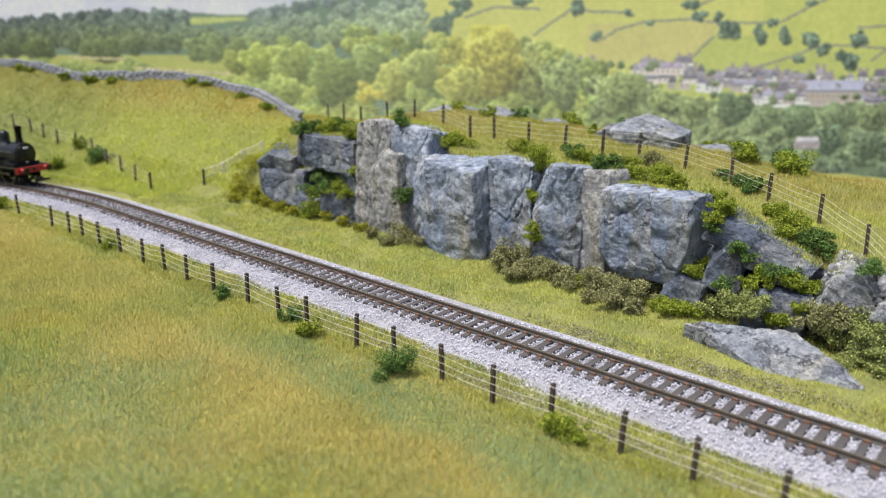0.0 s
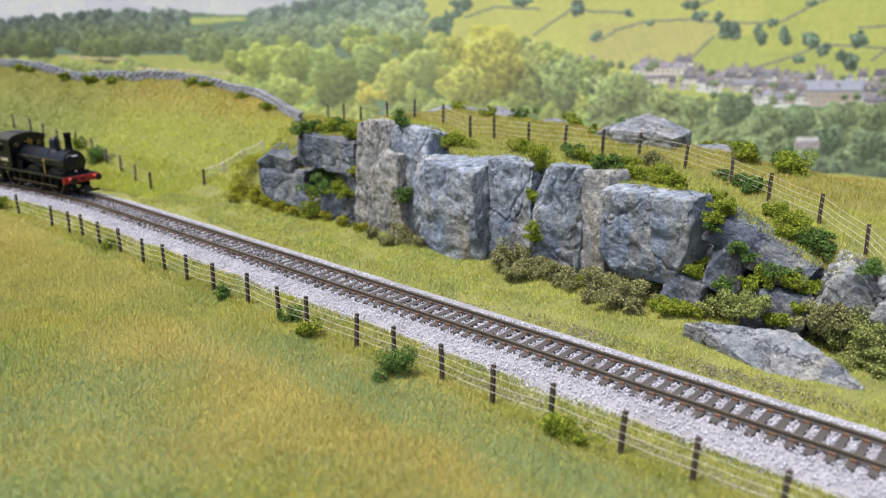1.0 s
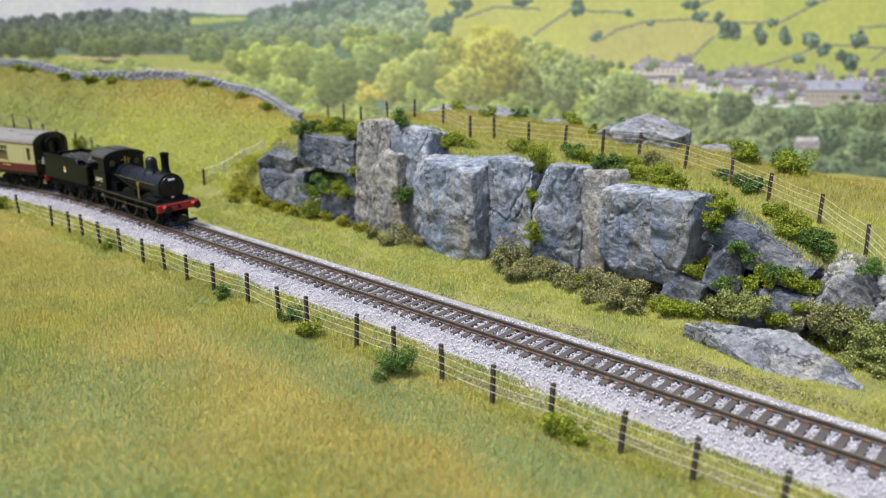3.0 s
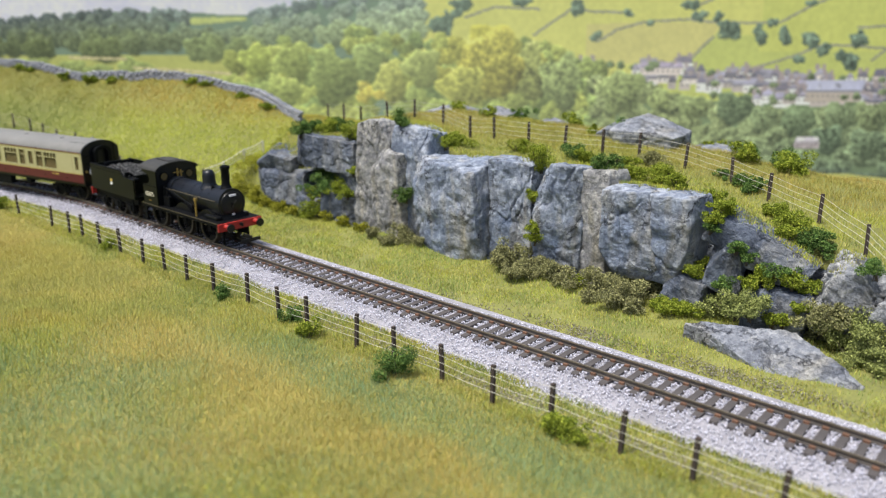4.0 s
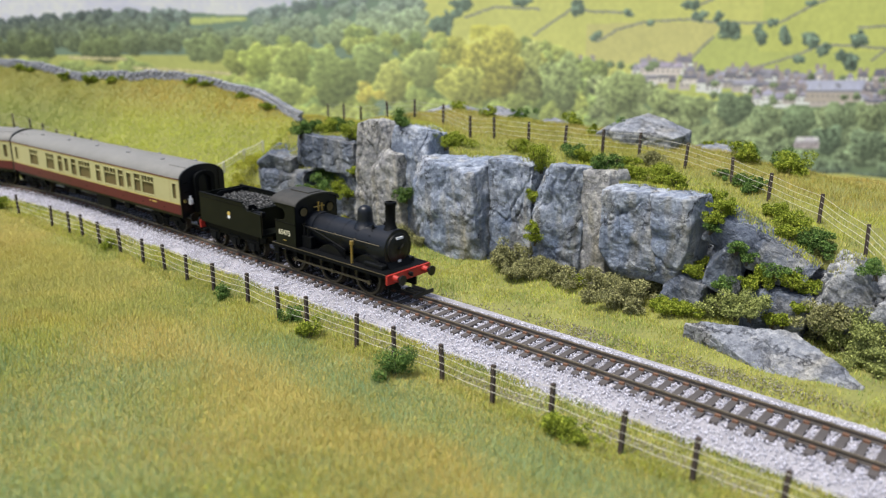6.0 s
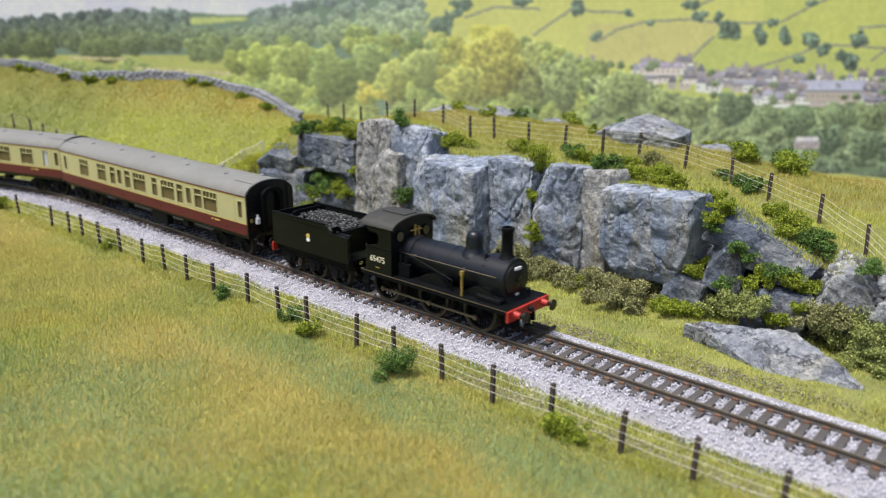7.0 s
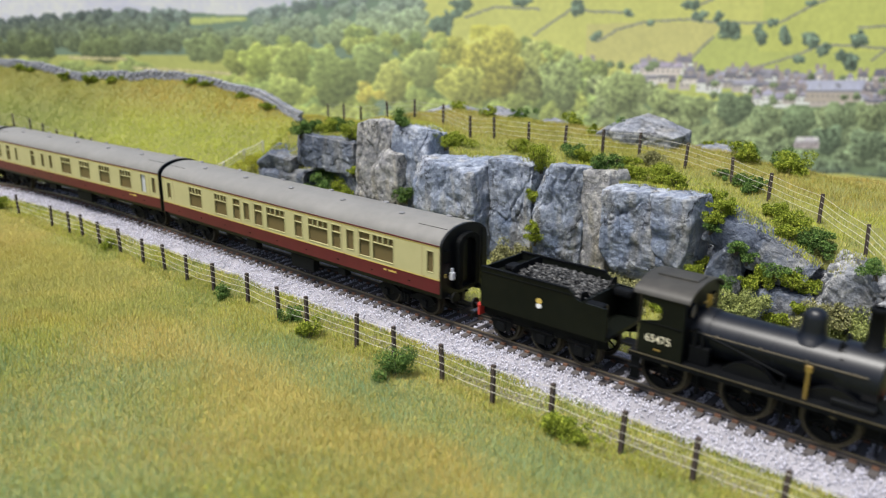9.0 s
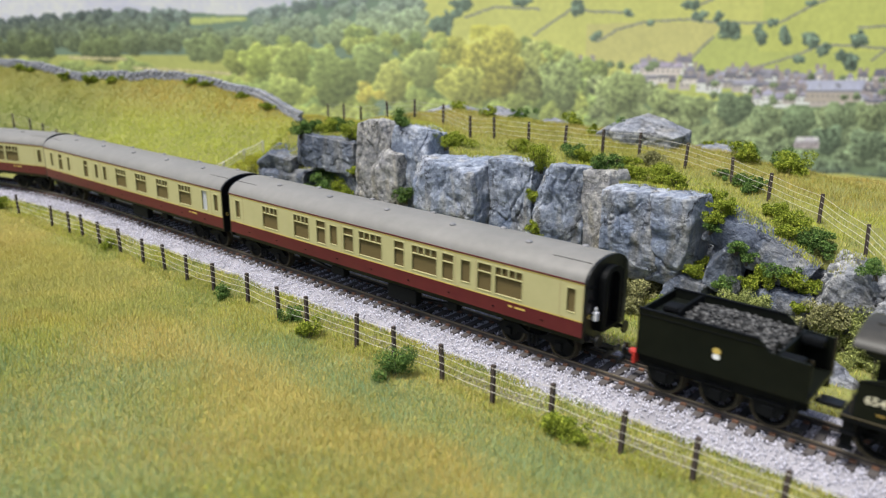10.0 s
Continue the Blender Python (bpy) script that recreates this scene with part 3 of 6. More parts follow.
# ---- rocks ----
def rock_material(name, stops, stain_by):
    m, t, p = material(name, 0.75, 0.0, 0.35)
    geo = t.nodes.new("ShaderNodeTexCoord").outputs["Object"]
    n1 = node(t, "ShaderNodeTexNoise", Scale=42.0, Detail=5.0, Roughness=0.6)
    n2 = node(t, "ShaderNodeTexNoise", Scale=260.0, Detail=6.0, Roughness=0.65)
    n3 = node(t, "ShaderNodeTexNoise", Scale=75.0, Detail=3.0, Roughness=0.5)
    v1 = node(t, "ShaderNodeTexVoronoi", Scale=34.0)
    v1.feature = 'DISTANCE_TO_EDGE'
    warp = t.nodes.new("ShaderNodeMixRGB")
    warp.inputs[0].default_value = 0.02
    stretch = t.nodes.new("ShaderNodeMapping")
    stretch.inputs["Scale"].default_value = (1.0, 1.0, 0.22)
    for n in (n1, n2):
        t.links.new(geo, n.inputs["Vector"])
    t.links.new(geo, stretch.inputs["Vector"])
    t.links.new(stretch.outputs[0], n3.inputs["Vector"])
    t.links.new(geo, warp.inputs[1])
    t.links.new(n2.outputs[1], warp.inputs[2])
    t.links.new(warp.outputs[0], v1.inputs["Vector"])
    base = ramp(t, n1.outputs[0], stops)
    lime = ramp(t, n3.outputs[0], [(0.52, (0, 0, 0)), (0.72, (1, 1, 1))])
    stain = t.nodes.new("ShaderNodeMixRGB")
    stain.inputs[2].default_value = (0.36, 0.32, 0.22, 1)
    fac = t.nodes.new("ShaderNodeMath")
    fac.operation = 'MULTIPLY'
    fac.inputs[1].default_value = stain_by
    t.links.new(lime, fac.inputs[0])
    t.links.new(fac.outputs[0], stain.inputs[0])
    t.links.new(base, stain.inputs[1])
    speck = ramp(t, n2.outputs[0], [(0.34, (0.66, 0.68, 0.74)), (0.52, (1.04, 1.04, 1.05)), (0.68, (1.6, 1.58, 1.54))])
    mul = t.nodes.new("ShaderNodeMixRGB")
    mul.blend_type = 'MULTIPLY'
    mul.inputs[0].default_value = 1.0
    t.links.new(stain.outputs[0], mul.inputs[1])
    t.links.new(speck, mul.inputs[2])
    wash = t.nodes.new("ShaderNodeMixRGB")
    wash.blend_type = 'MULTIPLY'
    wash.inputs[0].default_value = 0.75
    t.links.new(mul.outputs[0], wash.inputs[1])
    t.links.new(ramp(t, v1.outputs[0], [(0.0, (0.10, 0.10, 0.12)), (0.012, (0.5, 0.5, 0.52)), (0.024, (1, 1, 1))]), wash.inputs[2])
    gate = node(t, "ShaderNodeTexNoise", Scale=55.0, Detail=2.0)
    t.links.new(geo, gate.inputs["Vector"])
    t.links.new(ramp(t, gate.outputs[0], [(0.46, (0, 0, 0)), (0.56, (1, 1, 1))]), wash.inputs[0])
    grit = node(t, "ShaderNodeTexNoise", Scale=820.0, Detail=3.0, Roughness=0.7)
    t.links.new(geo, grit.inputs["Vector"])
    dots = t.nodes.new("ShaderNodeMixRGB")
    dots.blend_type = 'MULTIPLY'
    dots.inputs[0].default_value = 1.0
    t.links.new(wash.outputs[0], dots.inputs[1])
    t.links.new(ramp(t, grit.outputs[0], [(0.34, (0.84, 0.845, 0.86)), (0.52, (1, 1, 1)), (0.66, (1.18, 1.18, 1.16))]), dots.inputs[2])
    edge = t.nodes.new("ShaderNodeNewGeometry").outputs["Pointiness"]
    brush = t.nodes.new("ShaderNodeMixRGB")
    brush.inputs[2].default_value = (0.62, 0.62, 0.63, 1)
    t.links.new(ramp(t, edge, [(0.52, (0, 0, 0)), (0.62, (0.55, 0.55, 0.55))]), brush.inputs[0])
    t.links.new(dots.outputs[0], brush.inputs[1])
    t.links.new(brush.outputs[0], p.inputs["Base Color"])
    crack = ramp(t, v1.outputs[0], [(0.0, (0, 0, 0)), (0.035, (1, 1, 1))])
    add = t.nodes.new("ShaderNodeMath")
    add.operation = 'MULTIPLY_ADD'
    add.inputs[1].default_value = 0.35
    t.links.new(crack, add.inputs[0])
    t.links.new(n2.outputs[0], add.inputs[2])
    chips = node(t, "ShaderNodeTexVoronoi", Scale=210.0)
    t.links.new(warp.outputs[0], chips.inputs["Vector"])
    both = t.nodes.new("ShaderNodeMath")
    both.operation = 'MULTIPLY_ADD'
    both.inputs[1].default_value = 0.45
    t.links.new(chips.outputs["Distance"], both.inputs[0])
    t.links.new(add.outputs[0], both.inputs[2])
    bp = node(t, "ShaderNodeBump", Strength=1.0, Distance=0.0017)
    t.links.new(both.outputs[0], bp.inputs["Height"])
    t.links.new(bp.outputs[0], p.inputs["Normal"])
    return m


M_ROCK = rock_material("painted_plaster_rock", [(0.30, (0.135, 0.175, 0.255)), (0.5, (0.27, 0.31, 0.385)), (0.72, (0.48, 0.505, 0.55))], 0.75)
M_ROCK_SLAB = rock_material("weathered_slab_rock", [(0.30, (0.15, 0.165, 0.20)), (0.5, (0.25, 0.265, 0.295)), (0.72, (0.44, 0.445, 0.45))], 0.35)
M_ROCK_TAN = rock_material("tan_stained_rock", [(0.30, (0.215, 0.215, 0.225)), (0.5, (0.35, 0.345, 0.335)), (0.72, (0.46, 0.445, 0.41))], 1.0)
# darker stops, for the blocks labelled dark and the cores behind
M_ROCK_DARK = rock_material("dark_rock", [(0.30, (0.055, 0.070, 0.105)), (0.52, (0.135, 0.158, 0.20)), (0.74, (0.34, 0.355, 0.38))], 0.3)
M_ROCK_WHITE = rock_material("whitened_rock", [(0.32, (0.15, 0.165, 0.19)), (0.5, (0.36, 0.365, 0.37)), (0.70, (0.56, 0.55, 0.54))], 0.4)


def cube_grid(n):
    """A closed cube of n x n squares a side, as unit directions' points."""
    lut, verts, faces = {}, [], []

    def vid(p):
        k = tuple(np.round(p, 6))
        if k not in lut:
            lut[k] = len(verts)
            verts.append(p)
        return lut[k]
    g = np.linspace(-1, 1, n + 1)
    for axis in range(3):
        for sign in (-1, 1):
            for i in range(n):
                for j in range(n):
                    c = []
                    for a, b in ((g[i], g[j]), (g[i + 1], g[j]), (g[i + 1], g[j + 1]), (g[i], g[j + 1])):
                        p = [0, 0, 0]
                        p[axis], p[(axis + 1) % 3], p[(axis + 2) % 3] = sign, a, b
                        c.append(vid(np.array(p, float)))
                    faces.append(c if sign > 0 else c[::-1])
    return np.array(verts), np.array(faces)


CUBES = {n: cube_grid(n) for n in (28, 42, 60)}
ROCK_OBS = []


def rock(name, s, d, z0, wide, deep, high, seed, label, lean=(0, 0, 0), cuts=(), chips=10, split=2, flute=0.0, rough=1.0, sharp=95.0, group="rock outcrop", mat=None):
    """A cut boulder: a block with split faces and chipped edges; s, d: middle of its base.
    In its own space x runs along the face, y into the hill and z up; cuts are (direction, reach)."""
    r = np.random.RandomState(seed)
    fine = 28 if deep < 0.017 else 60 if wide * high > 0.0018 else 42 if wide * high > 0.0009 else 28
    cube_v, cube_f = CUBES[fine]
    u = cube_v / np.linalg.norm(cube_v, axis=1)[:, None]
    planes = []
    for ax in range(3):
        for sg in (-1, 1):
            nrm = np.zeros(3)
            nrm[ax] = sg
            planes.append((nrm + r.normal(0, 0.035, 3), r.uniform(0.96, 1.0)))
            for k in range(split if (ax, sg) in ((1, -1), (2, 1)) else 1):
                planes.append((nrm + r.normal(0, 0.10, 3), r.uniform(0.97, 1.05)))
    for k in range(chips):
        nrm = np.sign(r.normal(size=3)) * np.array([r.uniform(0.25, 1), r.uniform(0.25, 1), r.uniform(0.1, 1)])
        nrm[r.randint(0, 3)] *= r.uniform(0, 0.35)
        nrm /= np.linalg.norm(nrm)
        planes.append((nrm, np.abs(nrm).sum() * r.uniform(0.87, 0.98)))
    planes += [(np.array(c, float), h) for c, h in cuts]
    acc = 0
    for nrm, h in planes:
        nrm = nrm / np.linalg.norm(nrm)
        acc = acc + (np.clip(u @ nrm, 1e-4, None) / h) ** sharp
    p = u * (acc ** (-1.0 / sharp))[:, None]
    half = np.array([wide / 2, deep / 2, high / 2])
    w = p * half
    out = u / half
    out /= np.linalg.norm(out, axis=1)[:, None]
    q = w + r.uniform(0, 9, 3)
    # broken layers, steps and fine pitting
    bed = q * np.array([70.0, 70.0, 150.0]) + 1.6 * (fractal(q * 60, seed + 8, 2)[:, None] - 0.5)
    steps = np.floor(value_noise(bed, seed + 3) * 5.0) / 5.0 - 0.4
    push = steps * 0.0019 + (fractal(q * 240, seed + 5, 4, 0.62) - 0.5) * 0.0022 + (fractal(q * 75, seed + 6, 2) - 0.5) * 0.0016
    if flute:
        col = q * np.array([190.0, 190.0, 22.0])
        push = push - flute * smooth(0.52, 0.75, fractal(col, seed + 9, 3, 0.6))
    # a few open joints
    for k in range(2 + int(wide * high * 1500)):
        way = np.array([r.normal(0, 1), r.normal(0, 0.4), r.normal(0, 0.45 if k % 2 else 1.6)])
        way /= np.linalg.norm(way)
        side = np.abs((w - r.uniform(-0.8, 0.8, 3) * half) @ way + 0.012 * (fractal(w * 90 + k, seed + 30 + k, 3) - 0.5))
        here = smooth(0.42, 0.56, value_noise(w * 45 + k * 3.7, seed + 60 + k))
        push = push - 0.0013 * np.clip(1 - side / 0.0011, 0, 1) * here
    w = w + out * (push * rough)[:, None]
    w[:, 2] += high / 2
    ob = raw(name, w, cube_f, mat or M_ROCK, label=label, category="rock", group=group, shade=False)
    c = at(s, d, z0)
    ob.matrix_basis = pose(c.x, c.y, c.z, lean[0], lean[1], YAW + lean[2])
    ROCK_OBS.append(ob)
    return ob


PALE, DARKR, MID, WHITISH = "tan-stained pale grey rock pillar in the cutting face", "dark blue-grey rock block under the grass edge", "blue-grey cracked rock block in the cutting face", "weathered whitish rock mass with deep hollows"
ROCKS = (
    # s, d middle, z0, wide, deep, high, seed, label, lean, cuts, fluting
    (0.457, 0.103, 0.004, 0.066, 0.028, 0.029, 1, DARKR, (0, 2, 4), (((-0.8, -0.6, -0.1), 0.9), ((0, -0.7, 0.8), 1.05)), 0.0),
    (0.460, 0.106, 0.029, 0.042, 0.030, 0.016, 31, DARKR, (8, 2, 6), (((-0.8, -0.3, 0.5), 0.95),), 0.0),
    (0.398, 0.103, 0.038, 0.070, 0.026, 0.025, 2, DARKR, (2, 1, 0), (((-0.7, -0.7, 0.1), 1.15),), 0.0),
    (0.380, 0.101, -0.008, 0.040, 0.022, 0.030, 3, DARKR, (0, 0, 8), (), 0.0),
    (0.372, 0.104, 0.020, 0.032, 0.022, 0.019, 33, DARKR, (0, 0, -8), (), 0.0),
    (0.421, 0.104, -0.006, 0.036, 0.026, 0.020, 34, DARKR, (0, 0, -8), (), 0.0),
    (0.345, 0.102, -0.008, 0.036, 0.024, 0.089, 4, PALE, (4, 1, 6), (((-0.9, -0.5, 0.25), 1.12), ((0.5, 0, 0.8), 1.08)), 0.0010),
    (0.324, 0.099, -0.008, 0.034, 0.024, 0.072, 35, PALE, (4, 0, -4), (((-0.3, -0.5, 0.8), 1.12),), 0.0006),
    (0.308, 0.103, -0.006, 0.034, 0.024, 0.086, 5, MID, (3, 1, -6), (((0.9, -0.3, -0.35), 0.92), ((0.2, -0.6, 0.75), 1.15)), 0.0),
    (0.268, 0.095, -0.012, 0.058, 0.026, 0.075, 6, MID, (5, 0, -3), (((-0.6, -0.5, 0.6), 1.25), ((0.5, -0.8, -0.5), 1.25), ((-0.5, -0.85, -0.1), 1.15)), 0.0),
    (0.224, 0.100, -0.004, 0.032, 0.020, 0.071, 7, MID, (2, 0, 2), (), 0.0),
    (0.191, 0.100, -0.008, 0.031, 0.024, 0.076, 8, MID, (4, 1, 8), (((-0.7, -0.5, 0.6), 1.12), ((0.7, -0.6, 0.2), 1.08)), 0.0004),
    (0.168, 0.106, -0.006, 0.024, 0.024, 0.074, 9, PALE, (3, -1, -10), (((0.3, -0.8, 0.5), 1.18),), 0.0012),
    (0.144, 0.103, 0.008, 0.036, 0.026, 0.053, 10, MID, (5, -1, 2), (((0.75, -0.6, 0.35), 1.0), ((-0.6, -0.5, -0.7), 1.25), ((0.1, -0.7, -0.7), 1.1)), 0.0),
    (0.122, 0.103, 0.009, 0.028, 0.024, 0.052, 36, "large grey rock block with a flat top", (4, -1, -6), (((-0.7, -0.7, 0.1), 1.05), ((0.75, -0.3, -0.6), 1.02), ((0.2, -0.7, -0.7), 1.1)), 0.0),
    (0.083, 0.106, 0.027, 0.054, 0.020, 0.020, 51, DARKR, (0, 25, 4), (((-0.5, -0.2, 0.85), 1.1), ((0, -0.8, 0.6), 1.0), ((0.8, -0.2, -0.5), 1.1)), 0.0),
    (0.095, 0.100, 0.012, 0.020, 0.016, 0.030, 12, DARKR, (0, 10, 14), (((-0.7, -0.3, 0.6), 0.85), ((0.8, -0.3, 0.5), 0.9)), 0.0),
    (0.112, 0.097, -0.004, 0.024, 0.018, 0.022, 13, DARKR, (0, 4, 0), (((-0.6, -0.6, 0.5), 1.0),), 0.0),
    (0.066, 0.098, -0.004, 0.030, 0.020, 0.025, 14, DARKR, (0, 6, 0), (((0, -0.7, 0.7), 1.02),), 0.0),
    (0.041, 0.106, 0.002, 0.034, 0.026, 0.038, 15, WHITISH, (0, 20, 0), (((-0.6, -0.3, 0.7), 1.05), ((0.5, -0.2, 0.85), 0.95)), 0.0026),
    (0.010, 0.104, -0.006, 0.036, 0.028, 0.036, 18, WHITISH, (0, 16, 0), (((0, -0.6, 0.7), 1.0),), 0.0026),
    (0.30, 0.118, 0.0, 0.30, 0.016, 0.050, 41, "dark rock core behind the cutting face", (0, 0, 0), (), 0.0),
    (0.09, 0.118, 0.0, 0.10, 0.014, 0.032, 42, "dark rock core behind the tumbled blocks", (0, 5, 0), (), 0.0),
)
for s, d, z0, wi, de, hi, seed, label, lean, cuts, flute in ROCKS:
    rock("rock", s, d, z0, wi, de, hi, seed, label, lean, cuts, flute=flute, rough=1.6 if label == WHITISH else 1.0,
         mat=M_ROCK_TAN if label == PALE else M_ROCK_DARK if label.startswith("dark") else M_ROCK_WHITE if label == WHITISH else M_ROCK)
rock("rock_slab", 0.055, 0.064, -0.010, 0.082, 0.034, 0.022, 16, "flat fallen slab of grey rock beside the line", (20, 5, 0), group="", mat=M_ROCK_SLAB, chips=6,
     cuts=(((-0.55, -0.8, 0.1), 0.80), ((-0.62, 0.75, 0.2), 0.56), ((0.75, 0.62, 0.2), 0.72), ((0.15, -0.35, 0.9), 0.74), ((-0.25, 0.1, 0.95), 0.78), ((0.4, 0.1, 0.9), 0.76)))
for s, d, wi, de, hi, seed in ((0.226, 0.262, 0.064, 0.04, 0.028, 21), (0.185, 0.30, 0.060, 0.03, 0.014, 22), (0.40, 0.30, 0.06, 0.04, 0.016, 23), (0.335, 0.30, 0.05, 0.03, 0.014, 24), (0.44, 0.29, 0.05, 0.03, 0.014, 25)):
    rock("rock", s, d, ground_at(s, d) - 0.006, wi, de, hi, seed, "low grey rock showing through tall grass", (0, 0, 10),
         (((-0.62, -0.1, 0.75), 0.55), ((0.6, -0.1, 0.78), 0.50), ((0, -0.6, 0.8), 0.62)), group="far rocks", mat=M_ROCK_SLAB)


# ---- turf on the ledges of the rocks ----
def ledge_turf(count):
    """Fibres standing on the flat tops of the rocks, thicker towards the hill."""
    k = 0
    xs_, ys_, zs_ = [], [], []
    trees = [(o.matrix_basis, o.matrix_basis.inverted(), BVHTree.FromPolygons([v.co for v in o.data.vertices], [p.vertices for p in o.data.polygons])) for o in ROCK_OBS[:21]]
    for s, d in zip(rs.uniform(0.02, 0.47, count), rs.uniform(0.088, 0.120, count)):
        p = at(s, d, 0.15)
        best = -1
        for m, back_, tree_ in trees:
            hit, nrm, i, dist = tree_.ray_cast(back_ @ p, Vector(back_.to_3x3() @ Vector((0, 0, -1))))
            if hit is not None:
                h = m @ hit
                if h.z > best and (m.to_3x3() @ nrm).z > 0.8:
                    best = h.z
        thick = value_noise(np.array([[s * 70, d * 70, 0.5]]), 12)[0]
        if best > 0.03 and thick + (d - 0.100) * 30 > 0.52:
            xs_.append(p.x)
            ys_.append(p.y)
            zs_.append(best)
    return np.array(xs_), np.array(ys_), np.array(zs_)


x, y, z = ledge_turf(26000)
grass("ledge_grass", x, y, 0.0024, 0.00036, patches(x, y, (OLIVE, LIME, GREEN, STRAW), 71, 30), 0.8, "short olive turf on the rock ledges", z)


# ---- bushes ----
def foliage(name, stops):
    return by_piece(name, stops, 0.85, 0.15)


M_LEAF = foliage("bright_foliage", [(0.0, (0.08, 0.12, 0.014)), (0.5, (0.215, 0.275, 0.028)), (1.0, (0.42, 0.46, 0.06))])
M_DARK = foliage("dark_foliage", [(0.0, (0.035, 0.08, 0.02)), (0.6, (0.105, 0.19, 0.045)), (1.0, (0.22, 0.32, 0.08))])
M_OLIVE = foliage("dry_foliage", [(0.0, (0.12, 0.12, 0.065)), (0.5, (0.25, 0.25, 0.105)), (1.0, (0.40, 0.39, 0.17))])
M_SAGE = foliage("sage_foliage", [(0.0, (0.10, 0.12, 0.045)), (0.5, (0.25, 0.29, 0.085)), (1.0, (0.42, 0.45, 0.15))])
M_YELLOW = foliage("yellow_foliage", [(0.0, (0.16, 0.17, 0.015)), (0.6, (0.32, 0.32, 0.03)), (1.0, (0.46, 0.44, 0.06))])
M_TWIG = grained("twig", (0.05, 0.035, 0.025), (0.11, 0.085, 0.06), 900)


def bush(s, d, z, size, mat, label, seed, leaf=0.00042, squash=0.95, world=None):
    """A clump: lobes covered with small leaves over a few twigs."""
    r = np.random.RandomState(seed)
    lobes = [(np.zeros(3), 0.55)] + [(np.append(r.normal(0, 0.40, 2), r.uniform(-0.4, 0.7)), r.uniform(0.2, 0.42)) for k in range(15)]
    size *= 1.2
    k = int(min(4600, 300 + 9 * (size / leaf) ** 2))
    which = r.randint(0, len(lobes), k)
    c = np.array([lobes[i][0] for i in which])
    rad = np.array([lobes[i][1] for i in which])
    n = r.normal(size=(k, 3))
    n /= np.linalg.norm(n, axis=1)[:, None]
    p = (c + n * (rad * r.uniform(0.55, 1.12, k))[:, None]) * size * np.array([r.uniform(0.85, 1.3), r.uniform(0.8, 1.15), squash * r.uniform(0.8, 1.15)])
    a = r.normal(size=(k, 3)) + n * 0.4
    a /= np.linalg.norm(a, axis=1)[:, None]
    b = np.cross(a, r.normal(size=(k, 3)))
    b /= np.linalg.norm(b, axis=1)[:, None]
    L = leaf * r.uniform(0.6, 1.35, k)[:, None]
    lift = np.cross(a, b) * L * 0.35
    v = np.stack([p - a * L, p + b * L * 0.6 + lift, p + a * L, p - b * L * 0.6 + lift], 1).reshape(-1, 3)
    f = np.arange(4 * k).reshape(-1, 4)
    w = at(s, d, z) if world is None else Vector(world)
    top = empty("bush", label, "bush", "", pose(w.x, w.y, w.z, 0, 0, r.uniform(0, 360)))
    raw("leaves", v, f, mat, parent=top)
    bm = bmesh.new()
    for j in range(6):
        t0 = Vector((r.normal(0, 0.08) * size, r.normal(0, 0.08) * size, -size * squash * 0.9))
        q = r.normal(size=3)
        t1 = Vector((q[0] * 0.35 * size, q[1] * 0.35 * size, size * squash * r.uniform(0.1, 0.5)))
        way = (t1 - t0)
        cone = bmesh.ops.create_cone(bm, cap_ends=True, segments=5, radius1=0.0003, radius2=0.00012, depth=way.length)["verts"]
        rot = way.to_track_quat('Z', 'Y').to_matrix()
        for vv in cone:
            vv.co = rot @ vv.co + (t0 + t1) / 2
    part("stem", bm, M_TWIG, top, "thin brown twigs")
    return top


SCRUB = ((M_LEAF, "bright green"), (M_DARK, "dark green"), (M_OLIVE, "dry olive-brown"), (M_YELLOW, "yellow-green"), (M_SAGE, "sage-green"))


def scrub(rows, where, seed, leaf=0.00042):
    """Clumps given by their middle, size and kind of foliage."""
    for i, (s, d, z, size, k) in enumerate(rows):
        bush(s, d, z - size * 0.12, size * 1.24, SCRUB[k][0], SCRUB[k][1] + " " + where, seed + i, leaf, 0.8)


ON_ROCKS = (
    (0.422, 0.091, 0.066, 0.0065, 1), (0.421, 0.106, 0.067, 0.0057, 1), (0.407, 0.105, 0.067, 0.0065, 0), (0.418, 0.126, 0.066, 0.0058, 1), (0.376, 0.101, 0.066, 0.0062, 0),
    (0.316, 0.092, 0.083, 0.0065, 1), (0.287, 0.103, 0.070, 0.0060, 0), (0.305, 0.138, 0.065, 0.0068, 0), (0.259, 0.149, 0.064, 0.0058, 0), (0.208, 0.096, 0.070, 0.0064, 0),
    (0.207, 0.097, 0.064, 0.0043, 0), (0.220, 0.155, 0.063, 0.0056, 1), (0.209, 0.150, 0.062, 0.0055, 0), (0.169, 0.098, 0.070, 0.0048, 1), (0.166, 0.108, 0.070, 0.0045, 1),
    (0.183, 0.161, 0.060, 0.0055, 0), (0.169, 0.145, 0.058, 0.0060, 0), (0.182, 0.191, 0.059, 0.0062, 2),
)
scrub(ON_ROCKS, "bush growing on top of the rocks", 200)
